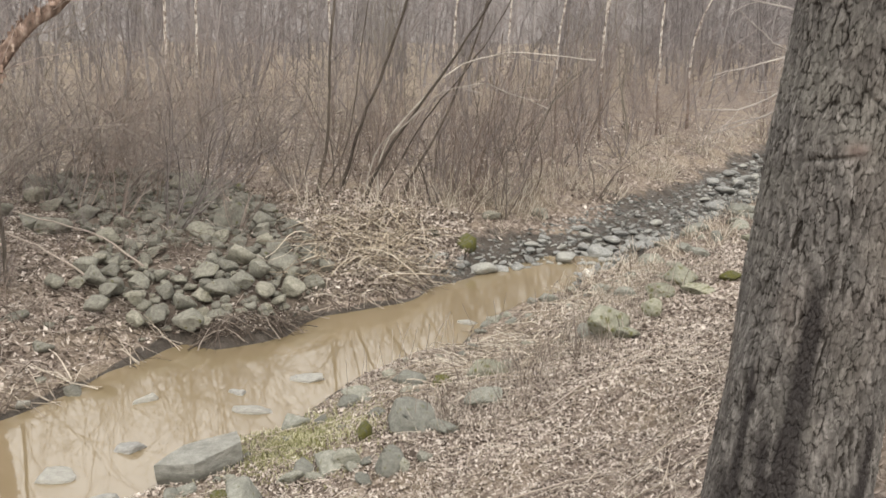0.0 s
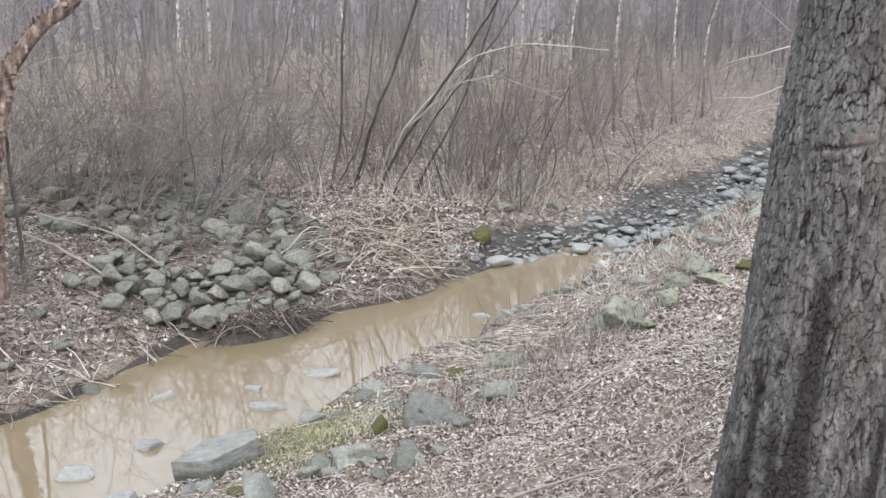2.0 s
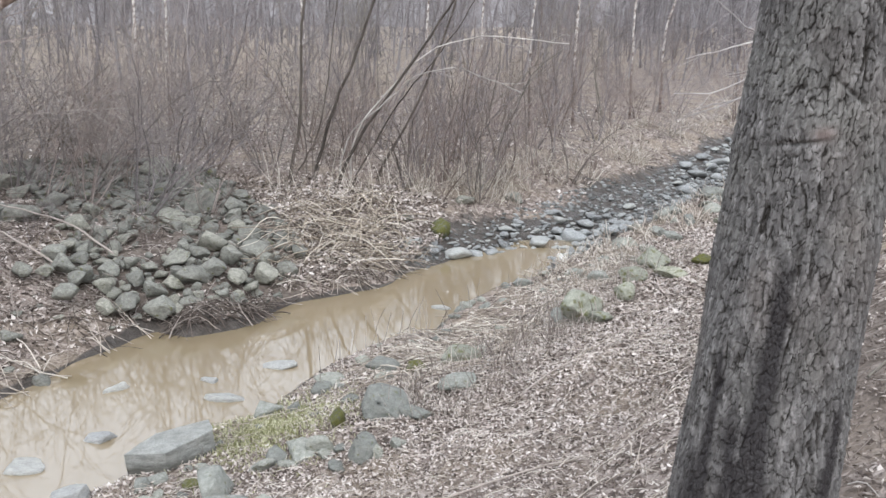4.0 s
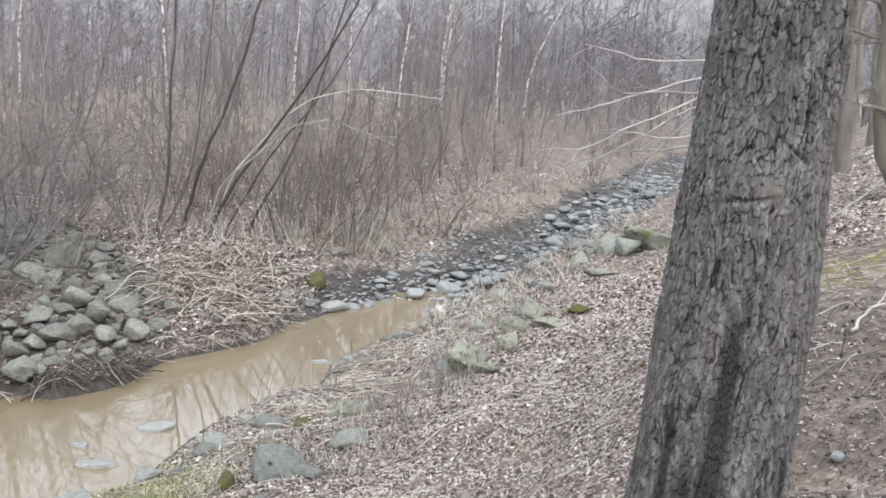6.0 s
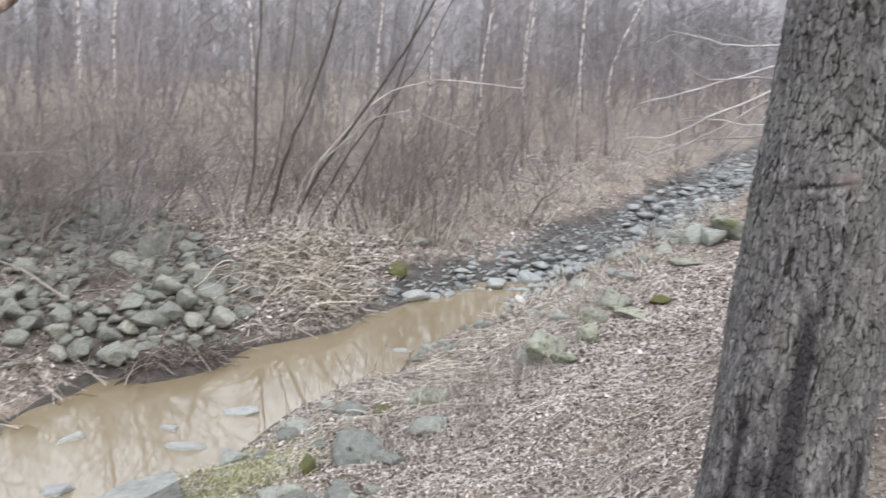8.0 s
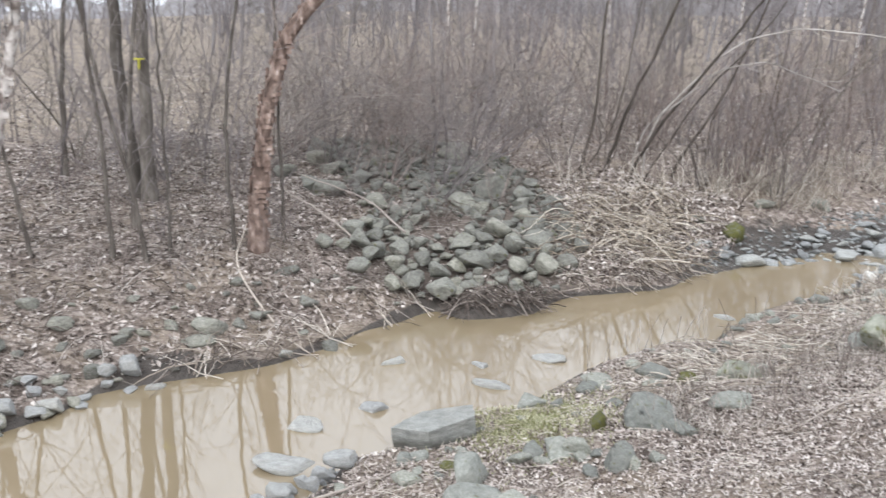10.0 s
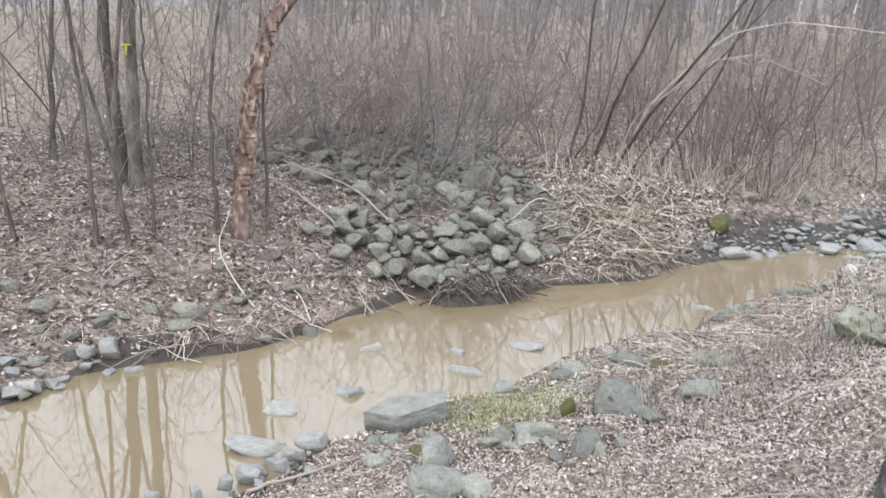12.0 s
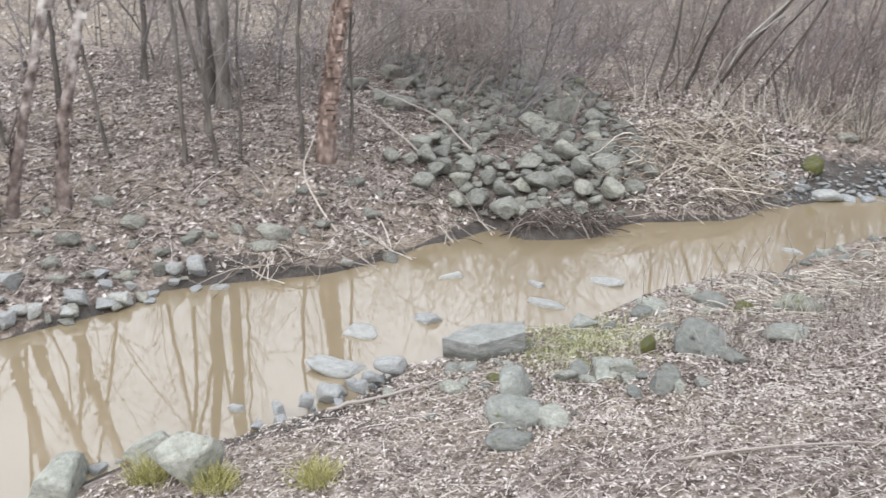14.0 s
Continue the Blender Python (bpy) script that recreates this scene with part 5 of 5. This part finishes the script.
def far_woods(count, seed, low=-58, high=50, near=30):
    """The bare woods beyond the flat, as one body of stems and twigs."""
    rng = np.random.default_rng(seed)
    a, b, ra, rb = [], [], [], []

    def lay(p, q, r, s_):
        a.append(p), b.append(q), ra.append(r), rb.append(s_)

    turn, d = rng.uniform(low, high, count), near + 75 * rng.random(count) ** .75
    x, y = d * np.sin(np.radians(turn)), d * np.cos(np.radians(turn))
    ok = (y > 4) & ((turn > -36) | (np.sin(turn * 91.7) > .55)) & (np.abs(x - np.interp(y, LEFT_SHORE[:, 1], LEFT_SHORE[:, 0]) - 1) > 4.0)
    x, y = x[ok], y[ok]
    n = len(x)
    foot = np.stack([x, y, land(x, y)[0] + np.clip(np.hypot(x, y) - 90, 0, 400) * .012 - .1], -1)
    tall = rng.uniform(5, 8.5, n)
    lean = np.stack([rng.normal(.05, .09, n), rng.normal(0, .06, n), np.ones(n)], -1)
    thick = rng.uniform(.03, .085, n)
    line = [foot]
    for k in range(4):
        line.append(line[-1] + (lean + rng.normal(0, .06, (n, 3))) * (tall / 4)[:, None])
        lay(line[-2], line[-1], thick * (1 - k * .2), thick * (.8 - k * .2))
    line = np.array(line)
    who = np.arange(n)
    far = np.clip(np.hypot(x, y) / 42, .9, 2.1)
    for _ in range(13):
        k = rng.integers(0, 4, n)
        u = rng.random(n)[:, None]
        p = line[k, who] * (1 - u) + line[k + 1, who] * u
        w = np.stack([rng.normal(0, .6, n), rng.normal(0, .6, n), rng.uniform(.3, 1.1, n)], -1)
        ln = (tall * rng.uniform(.08, .2, n))[:, None]
        q = p + w * ln
        r = q + (w + rng.normal(0, .25, (n, 3))) * ln * .8
        lay(p, q, .016 * far, .011 * far)
        lay(q, r, .011 * far, .006 * far)
        for _ in range(4):
            v = rng.random(n)[:, None]
            t = p * (1 - v) + r * v
            lay(t, t + np.stack([rng.normal(0, .5, n), rng.normal(0, .5, n), rng.uniform(0, .8, n)], -1) * ln * rng.uniform(.5, 1, (n, 1)), .009 * far, .006 * far)
    return prisms("far_woods", np.concatenate(a), np.concatenate(b), np.concatenate(ra), np.concatenate(rb), HAZED_TWIG)


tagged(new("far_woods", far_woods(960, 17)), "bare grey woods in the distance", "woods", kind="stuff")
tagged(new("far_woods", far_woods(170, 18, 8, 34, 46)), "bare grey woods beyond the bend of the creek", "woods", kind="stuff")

# a wooded rise that closes the distance
deg = np.arange(-180, 181, .25)
crest = np.interp(deg, [-60, -45, -38, -30, -22, -5], [1.5, 2, 4.5, 9, 15, 25]) + np.interp(deg, [-45, -30], [.4, 2.2]) * rough(deg * .09, deg * 0, 51) + 1.2 * rough(deg * .5, deg * 0, 52) + .9 * rough(deg * 2.1, deg * 0, 53) + np.random.default_rng(54).uniform(-.3, .4, len(deg))
ring_x, ring_y = 170 * np.sin(np.radians(deg)), 170 * np.cos(np.radians(deg))
rows = [np.stack([ring_x * k, ring_y * k, z], -1) for k, z in ((1, deg * 0 - 2), (1.01, crest * .6), (1.06, crest), (1.6, crest * .9), (1.9, deg * 0 - 3))]
m = len(deg)
i, j = np.meshgrid(np.arange(4), np.arange(m - 1), indexing="ij")
q = i * m + j
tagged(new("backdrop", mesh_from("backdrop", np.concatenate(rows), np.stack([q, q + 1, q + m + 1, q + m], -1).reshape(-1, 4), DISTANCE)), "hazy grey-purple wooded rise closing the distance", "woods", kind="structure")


# ---------------------------------------------------------------- fallen leaves, straw, sticks
def leaf_litter(count, xr, yr, seed, size=(.015, .034), keep=None, loft=.02, material=None):
    """Curled dead leaves lying at all angles."""
    rng = np.random.default_rng(seed)
    x, y = rng.uniform(*xr, count), rng.uniform(*yr, count)
    z, d, wet, left = land(x, y)
    ok = ~wet & (d > .12)
    if keep is not None:
        ok &= keep(x, y, d, left)
    x, y, z = x[ok], y[ok], z[ok]
    n = len(x)
    L = rng.uniform(*size, n) * np.clip(y / 6, .7, 1)
    W, curl = L * rng.uniform(.25, .65, n), rng.uniform(-.6, 1.1, n)
    u = np.array([-1, -.05, .95, .1, -.2])
    w = np.array([0, .8, 0, -.8, 0])
    p = np.stack([u[None] * L[:, None], w[None] * W[:, None], (u[None] ** 2 * .5 + np.abs(w)[None] * .6) * (L * curl)[:, None]], -1)
    p += rng.normal(0, .08, p.shape) * L[:, None, None]
    e = np.stack([rng.normal(0, .45, n), rng.normal(0, .45, n), rng.uniform(0, 6.28, n)], -1)
    cx, sx, cy, sy, cz, sz = np.cos(e[:, :1]), np.sin(e[:, :1]), np.cos(e[:, 1:2]), np.sin(e[:, 1:2]), np.cos(e[:, 2:]), np.sin(e[:, 2:])
    a, b, c = p[..., 0], p[..., 1], p[..., 2]
    b, c = b * cx - c * sx, b * sx + c * cx
    a, c = a * cy + c * sy, -a * sy + c * cy
    a, b = a * cz - b * sz, a * sz + b * cz
    p = np.stack([a + x[:, None], b + y[:, None], c + z[:, None] + rng.uniform(.002, loft, n)[:, None]], -1)
    f = np.array([(0, 1, 4), (1, 2, 4), (2, 3, 4), (3, 0, 4)])
    return mesh_from("fallen_leaves", p.reshape(-1, 3), (f[None] + (np.arange(n) * 5)[:, None, None]).reshape(-1, 3), material or LEAF, False)


LEAVES = "dry brown and pale fallen leaves covering the bank"


def off_moss(x, y):
    """Where leaves lie thick: fewer on the moss and the bare soil of the slope."""
    clear = ((x - 3.6) / 1.3) ** 2 + ((y - 6.3) / 1.7) ** 2 + .8 * np.sin(x * 91 + y * 57) > 1.1
    return clear & (((x + 1.6) / .5) ** 2 + ((y - 6.5) / .55) ** 2 + .6 * np.sin(x * 71 + y * 97) > .8)


tagged(new("fallen_leaves", leaf_litter(105000, (-3.4, 4.2), (1.8, 8.6), 1, (.013, .028), keep=lambda x, y, d, left: ~left & (d > .1) & off_moss(x, y) & ((x < .47 * y - .08) | (y > 6.8)))), LEAVES, "leaves", kind="stuff")
tagged(new("fallen_leaves", leaf_litter(42000, (-.5, 5.8), (7.2, 13), 8, (.022, .04), lambda x, y, d, left: ~left & (d > .3) & off_moss(x, y) & (x - .35 * (y - 8) > np.sin(x * 57 + y * 91) * .5))), LEAVES, "leaves", kind="stuff")
tagged(new("fallen_leaves", leaf_litter(26000, (-1, 12), (8, 24), 2, (.022, .045), lambda x, y, d, left: ~left & (d > .2))), LEAVES, "leaves", kind="stuff")
tagged(new("fallen_leaves", leaf_litter(27000, (-12, -1), (4, 14.5), 3, (.026, .05), lambda x, y, d, left: left & (d > .16) & ~(inside(x, y, PILE) & (np.sin(x * 31 + y * 17) > -.85)))), LEAVES, "leaves", kind="stuff")
tagged(new("fallen_leaves", leaf_litter(19000, (-12, -1), (4, 14.5), 7, (.026, .05), lambda x, y, d, left: left & (d > .16) & ~(inside(x, y, PILE) & (np.sin(x * 31 + y * 17) > -.85)), .02, OLD_LEAF)), "older brown leaves matted on the far bank", "leaves", kind="stuff")
tagged(new("fallen_leaves", leaf_litter(17000, (-20, 8), (10, 28), 4, (.035, .065), lambda x, y, d, left: left & (d > .5))), LEAVES, "leaves", kind="stuff")


tagged(new("fallen_leaves", leaf_litter(30000, (1.1, 5.2), (1.6, 7.4), 5, (.01, .03), lambda x, y, d, left: off_moss(x, y), .012, OLD_LEAF)), "broken bits of leaves on the bare soil", "leaves", kind="stuff")


tagged(new("fallen_leaves", leaf_litter(5200, (-3.0, -.5), (10.4, 14.4), 6, (.03, .055), lambda x, y, d, left: left & (d > .25) & ~inside(x, y, PILE), .16)), "pale dead leaves caught among the flattened reeds", "leaves", kind="stuff")


def strands(count, seed, where, way, length, thick, lift, segs=6, sag=.5, name="straw", material=None, keep=None, stack=.01):
    """Lying or standing stalks. where and way are functions of the generator."""
    rng = np.random.default_rng(seed)
    tb = Tubes()
    for _ in range(count):
        x, y = where(rng)
        if keep is not None and not keep(x, y):
            continue
        a = way(rng, x, y)
        ln = rng.uniform(*length)
        s_ = np.linspace(0, 1, segs + 1)
        px, py = x + np.cos(a) * ln * s_ + rng.normal(0, .05) * ln * s_ ** 2, y + np.sin(a) * ln * s_ + rng.normal(0, .08) * ln * s_ ** 2
        px, py = px + rng.normal(0, .022, segs + 1) * ln * s_, py + rng.normal(0, .022, segs + 1) * ln * s_
        g = heights(px, py)
        if (g < .01).sum() > 3:
            continue
        g = np.maximum(g, .0)
        rise = rng.uniform(*lift)
        z = g + .012 + rng.uniform(0, stack) + rise * np.sin(np.pi * np.clip(s_ * rng.uniform(.6, 1.05) + .05, 0, 1)) * sag * 2
        z[1:] += rng.normal(0, .012, segs) * min(ln, .6)
        r = rng.uniform(*thick)
        tb.add(np.stack([px, py, np.maximum(z, g + .004)], -1), np.linspace(r, r * .5, segs + 1))
    return tb.mesh(name, material or STRAW)


def upright(count, seed, where, tall, thick, lean=.25, segs=4, name="grass", material=None, keep=None, droop=.3):
    rng = np.random.default_rng(seed)
    tb = Tubes()
    for _ in range(count):
        x, y = where(rng)
        if keep is not None and not keep(x, y):
            continue
        h = rng.uniform(*tall)
        p = bent(rng, (x, y, height(x, y) - .01), (rng.normal(0, lean), rng.normal(0, lean), 1), h, segs, .1, -droop * .15)
        r = rng.uniform(*thick)
        tb.add(p, np.linspace(r, r * .4, segs + 1))
    return tb.mesh(name, material or STRAW)


def along_line(line, near, far):
    """A chooser of places beside a line of points."""
    line = np.asarray(line, float)

    def pick(rng):
        k = rng.uniform(0, len(line) - 1.001)
        i = int(k)
        p = line[i] + (line[i + 1] - line[i]) * (k - i)
        n = np.array([line[i + 1][1] - line[i][1], -(line[i + 1][0] - line[i][0])])
        p = p + n / np.linalg.norm(n) * rng.uniform(near, far)
        return p[0], p[1]
    return pick


# the flattened reed heap between the riprap and the riffle
def heap(rng):
    k, u = rng.random(), rng.random()
    return -2.75 + 1.45 * k + .35 * u + rng.normal(0, .12), 12.6 + 1.0 * k - 1.9 * u + rng.normal(0, .1)


tagged(new("reed_heap", strands(330, 31, heap, lambda g, x, y: radians(g.normal(58, 24) + 180 * (g.random() < .5) if g.random() < .62 else g.uniform(-180, 180)), (.3, 1.0), (.0045, .0105), (-.02, .22), 6, stack=.2, material=HEAP_STRAW)), "heap of flattened straw-coloured dead reeds on the bank", "reeds", kind="stuff")
tagged(new("reed_heap", strands(420, 32, along_line([(-3.4, 9.0), (-4.1, 7.9), (-5.0, 6.6)], -1.0, -.08), lambda g, x, y: radians(g.uniform(0, 360)), (.2, .75), (.0035, .0085), (.0, .14))), "tangle of dead reeds washed along the shore", "reeds", kind="stuff")
tagged(new("reed_heap", strands(230, 42, along_line([(-2.2, 10.1), (-1.2, 11.0), (-.75, 12.0)], -.7, -.15), lambda g, x, y: radians(g.uniform(0, 360)), (.12, .5), (.003, .007), (.0, .08), 4, stack=.05)), "dead reeds and twigs hanging over the waterline", "reeds", kind="stuff")
tagged(new("drift_wood", strands(520, 33, along_line([(-.6, 12.2), (-1.9, 10.5), (-2.4, 9.6), (-3.3, 9.1)], -.9, .0), lambda g, x, y: radians(g.normal(215, 60)), (.15, .6), (.004, .010), (.03, .15), material=DRIFT, name="drift_wood")), "dark tangle of washed-up twigs and roots at the waterline", "driftwood", kind="stuff")
tagged(new("drift_wood", strands(420, 46, along_line([(-3.45, 9.05), (-4.0, 7.8), (-4.9, 6.4), (-5.4, 5.4)], -.55, -.02), lambda g, x, y: radians(g.normal(50, 45)), (.12, .55), (.003, .010), (.0, .12), material=DRIFT, name="drift_wood")), "dark washed-up sticks along the muddy waterline", "driftwood", kind="stuff")
tagged(new("dead_stalks", strands(760, 34, along_line([(-1.6, 7.4), (-.9, 8.6), (-.3, 9.5), (.6, 10.9), (1.5, 12.4)], .2, 1.4), lambda g, x, y: radians(g.uniform(0, 360)), (.15, .6), (.004, .0095), (.0, .07))), "dead straw stalks lying along the near shore", "stalks", kind="stuff")
tagged(new("dead_stalks", strands(4200, 35, lambda g: (g.uniform(-3, 4), g.uniform(2.2, 9)), lambda g, x, y: radians(g.uniform(0, 360)), (.05, .26), (.0016, .004), (.0, .04), 3, material=STRAW, name="dead_stalks", keep=lambda x, y: x < 1.3 + .2 * (y - 3) and x > np.interp(y, RIGHT_SHORE[:, 1], RIGHT_SHORE[:, 0]) + .2)), "broken twigs and stalks among the fallen leaves", "twigs", kind="stuff")
tagged(new("dead_stalks", strands(1600, 36, lambda g: (g.uniform(-10, -3), g.uniform(5, 13.5)), lambda g, x, y: radians(g.uniform(0, 360)), (.12, .6), (.003, .006), (.0, .08), 3, material=STALK, name="dead_stalks", keep=far_bank(.3))), "broken twigs and stalks among the fallen leaves", "twigs", kind="stuff")
def tufts(count, blades, seed, where, tall, thick):
    """Clumps of dry grass, each bent over its own way."""
    rng = np.random.default_rng(seed)
    tb = Tubes()
    for _ in range(count):
        x, y = where(rng)
        lean, size, h = rng.normal(0, .35, 2), rng.uniform(.05, .14), rng.uniform(*tall)
        for _ in range(int(blades * rng.uniform(.5, 1.5))):
            a, b = x + rng.normal(0, size), y + rng.normal(0, size)
            p = bent(rng, (a, b, height(a, b) - .01), (lean[0] + rng.normal(0, .45), lean[1] + rng.normal(0, .45), 1), h * rng.uniform(.5, 1.2), 5, .12, -.1)
            r = rng.uniform(*thick)
            tb.add(p, np.linspace(r, r * .4, 6))
    return tb.mesh("dry_grass", STRAW)


tagged(new("dry_grass", tufts(95, 17, 37, along_line(LEFT_SHORE[17:24], -2.2, -.75), (.25, .6), (.004, .008))), "clumps of dry tan grass along the creek bed", "grass", kind="stuff")
tagged(new("dead_stalks", strands(900, 48, lambda g: (g.uniform(1.2, 5.5), g.uniform(1.9, 8.5)), lambda g, x, y: radians(g.uniform(0, 360)), (.06, .4), (.0016, .0045), (.0, .04), 4, material=STALK, name="dead_stalks")), "broken twigs strewn over the bare soil of the slope", "twigs", kind="stuff")
tagged(new("stubble", upright(120, 49, lambda g: (g.uniform(1.5, 5), g.uniform(2.5, 7.5)), (.04, .16), (.002, .005), .5, material=DRIFT, name="stubble")), "short dark stems standing on the slope", "stubble", kind="stuff")
tagged(new("drift_wood", strands(170, 50, along_line([(-3.35, 9.0), (-2.5, 9.5), (-2.15, 10.2)], -.3, .02), lambda g, x, y: radians(g.normal(35, 50)), (.1, .4), (.003, .008), (.0, .05), 4, material=DRIFT, name="drift_wood", stack=.03)), "mat of dark roots and twigs under the riprap", "driftwood", kind="stuff")
tagged(new("dead_stalks", strands(1100, 51, lambda g: (g.uniform(-9, -2.5), g.uniform(5, 14)), lambda g, x, y: radians(g.uniform(0, 360)), (.2, .8), (.003, .007), (.0, .16), 5, material=DRIFT, name="dead_stalks", keep=far_bank(.2))), "dark fallen twigs tangled over the far bank", "twigs", kind="stuff")
tagged(new("dry_grass", upright(300, 38, along_line([(-2.9, 13.0), (-1.6, 14.2), (-.2, 15.0), (.6, 15.4)], -.5, .5), (.3, .9), (.004, .008), .5)), "upright dry tan grass behind the reed heap", "grass", kind="stuff")
tagged(new("dry_grass", tufts(80, 13, 44, along_line(RIGHT_SHORE[17:25], .1, 1.3), (.15, .38), (.004, .009))), "tan grass between the stones of the near bank", "grass", kind="stuff")
tagged(new("stubble", upright(1100, 39, along_line([(-.9, 6.4), (0, 8.0), (.8, 9.6), (2.2, 12)], .0, 1.0), (.06, .34), (.0025, .0055), .35, material=STALK, name="stubble")), "short grey-brown dead stems standing in the litter", "stubble", kind="stuff")
tagged(new("stubble", upright(350, 40, lambda g: (g.uniform(-2.2, 1.8), g.uniform(3, 6.5)), (.04, .16), (.002, .004), .4, material=STALK, name="stubble", keep=lambda x, y: x > np.interp(y, RIGHT_SHORE[:, 1], RIGHT_SHORE[:, 0]) + .3)), "short grey-brown dead stems standing in the litter", "stubble", kind="stuff")
tagged(new("dead_stalk", upright(46, 43, along_line([(-1.6, 7.3), (-1.0, 8.6), (-.2, 9.8), (.7, 11.4)], .1, .8), (.25, .55), (.003, .005), .18, material=STALK, name="dead_stalk", droop=0)), "thin dead stalks standing on the near shore", "stalks", kind="stuff")
tagged(new("green_sprouts", upright(4200, 41, lambda g: (g.normal(-1.6, .34), g.normal(6.5, .42)), (.025, .075), (.0035, .008), .9, 2, "green_sprouts", SPROUT, keep=lambda x, y: x > np.interp(y, RIGHT_SHORE[:, 1], RIGHT_SHORE[:, 0]) + .08)), "yellow-green low sprouts round the boulder", "sprouts", kind="stuff")
for k, (x, y) in enumerate(((-3.18, 3.38), (-2.71, 3.42), (-2.21, 3.67))):
    tagged(new("grass_tuft", upright(300, 45 + k, lambda g: (x + g.normal(0, .05), y + g.normal(0, .05)), (.08, .19), (.0018, .0034), .5, 4, "grass_tuft", TUFT_GRASS)), "yellow-green grass tuft beside a stone", "grass", kind="stuff")


def stick(points, r, label, bark=STALK, seed=1):
    """One stick lying on the ground."""
    rng = np.random.default_rng(seed)
    p = np.array([(x, y, max(height(x, y), 0) + dz) for x, y, dz in points])
    line = smooth_line(p, 12)
    line[1:-1] += rng.normal(0, r * .4, (10, 3))
    tb = Tubes()
    tb.add(line, np.linspace(r, r * .55, 12), 6)
    tagged(new("stick", tb.mesh("stick", bark)), label, "stick", "sticks")


stick([(-2.75, 4.6, .03), (-2.5, 4.85, .05), (-2.25, 5.25, .03)], .014, "grey fallen branch at the water's edge", seed=2)
stick([(2.52, 4.34, .02), (2.75, 4.50, .07), (2.94, 4.46, .06)], .010, "pale forked branch lying on the slope", PALE_BARK, 3)
stick([(2.75, 4.50, .06), (2.89, 4.62, .1), (3.03, 4.85, .08)], .006, "pale forked branch lying on the slope", PALE_BARK, 4)
stick([(1.7, 3.5, .02), (2.1, 3.8, .05), (2.9, 3.9, .05)], .007, "grey stick in the litter", GREY_BARK, seed=5)
stick([(7.38, 11.63, .25), (6.13, 10.25, .1), (4.88, 8.87, .03)], .014, "long pale stick leaning from the tree down the slope", PALE_BARK, 11)
stick([(-4.6, 9.6, .1), (-5.3, 9.9, .2), (-6.2, 10.4, .2)], .016, "dead branch lying across the riprap", seed=6)
stick([(-4.2, 10.0, .2), (-5.0, 10.6, .25), (-6.3, 11.0, .3)], .014, "dead branch lying across the riprap", seed=7)
stick([(-4.6, 7.6, .05), (-5.2, 7.9, .2), (-5.6, 8.7, .3)], .010, "pale broken reed stem leaning on the bank", STRAW, 8)
stick([(.3, 6.2, .02), (.7, 6.5, .05), (1.3, 6.6, .02)], .009, "grey stick in the litter", seed=9)
stick([(-.4, 4.3, .02), (.2, 4.5, .04), (.8, 4.6, .02)], .009, "grey stick in the litter", seed=10)
rest_stone("pebble", PALE_ROCKS[3], 1.78, 3.12, .06, .04, "yellowish rounded pebble on the bare soil", "", .1, rng=rnd)

# a pale house far up the slope, between the trees
house = tagged(new("house"), "pale house with a grey roof beyond the trees", "house")
house.location = (28.5, 47.5, height(28.5, 47.5) - .3)


def box(name, lo, hi, material, parent, label=""):
    x0, y0, z0 = lo
    x1, y1, z1 = hi
    v = [(x0, y0, z0), (x1, y0, z0), (x1, y1, z0), (x0, y1, z0), (x0, y0, z1), (x1, y0, z1), (x1, y1, z1), (x0, y1, z1)]
    f = [(0, 3, 2, 1), (4, 5, 6, 7), (0, 1, 5, 4), (1, 2, 6, 5), (2, 3, 7, 6), (3, 0, 4, 7)]
    return part(name, mesh_from(name, v, f, material, False), parent, label)


box("wall", (-3, -2, 0), (3, 3, 2.7), PAINT, house)
v = [(-3.4, -2.5, 2.65), (3.4, -2.5, 2.65), (3.4, 3.5, 2.65), (-3.4, 3.5, 2.65), (-3.4, .5, 4.4), (3.4, .5, 4.4)]
part("roof", mesh_from("roof", v, [(0, 1, 5, 4), (2, 3, 4, 5), (0, 4, 3, 3), (1, 2, 5, 5), (0, 3, 2, 1)], SHINGLE, False), house)
for x in (-2, 1.0):
    win = box("window", (x, -2.06, .9), (x + 1.0, -1.99, 2.1), PAINT, house)
    box("pane", (x + .08, -2.08, .98), (x + .92, -2.05, 2.02), GLASS, win)
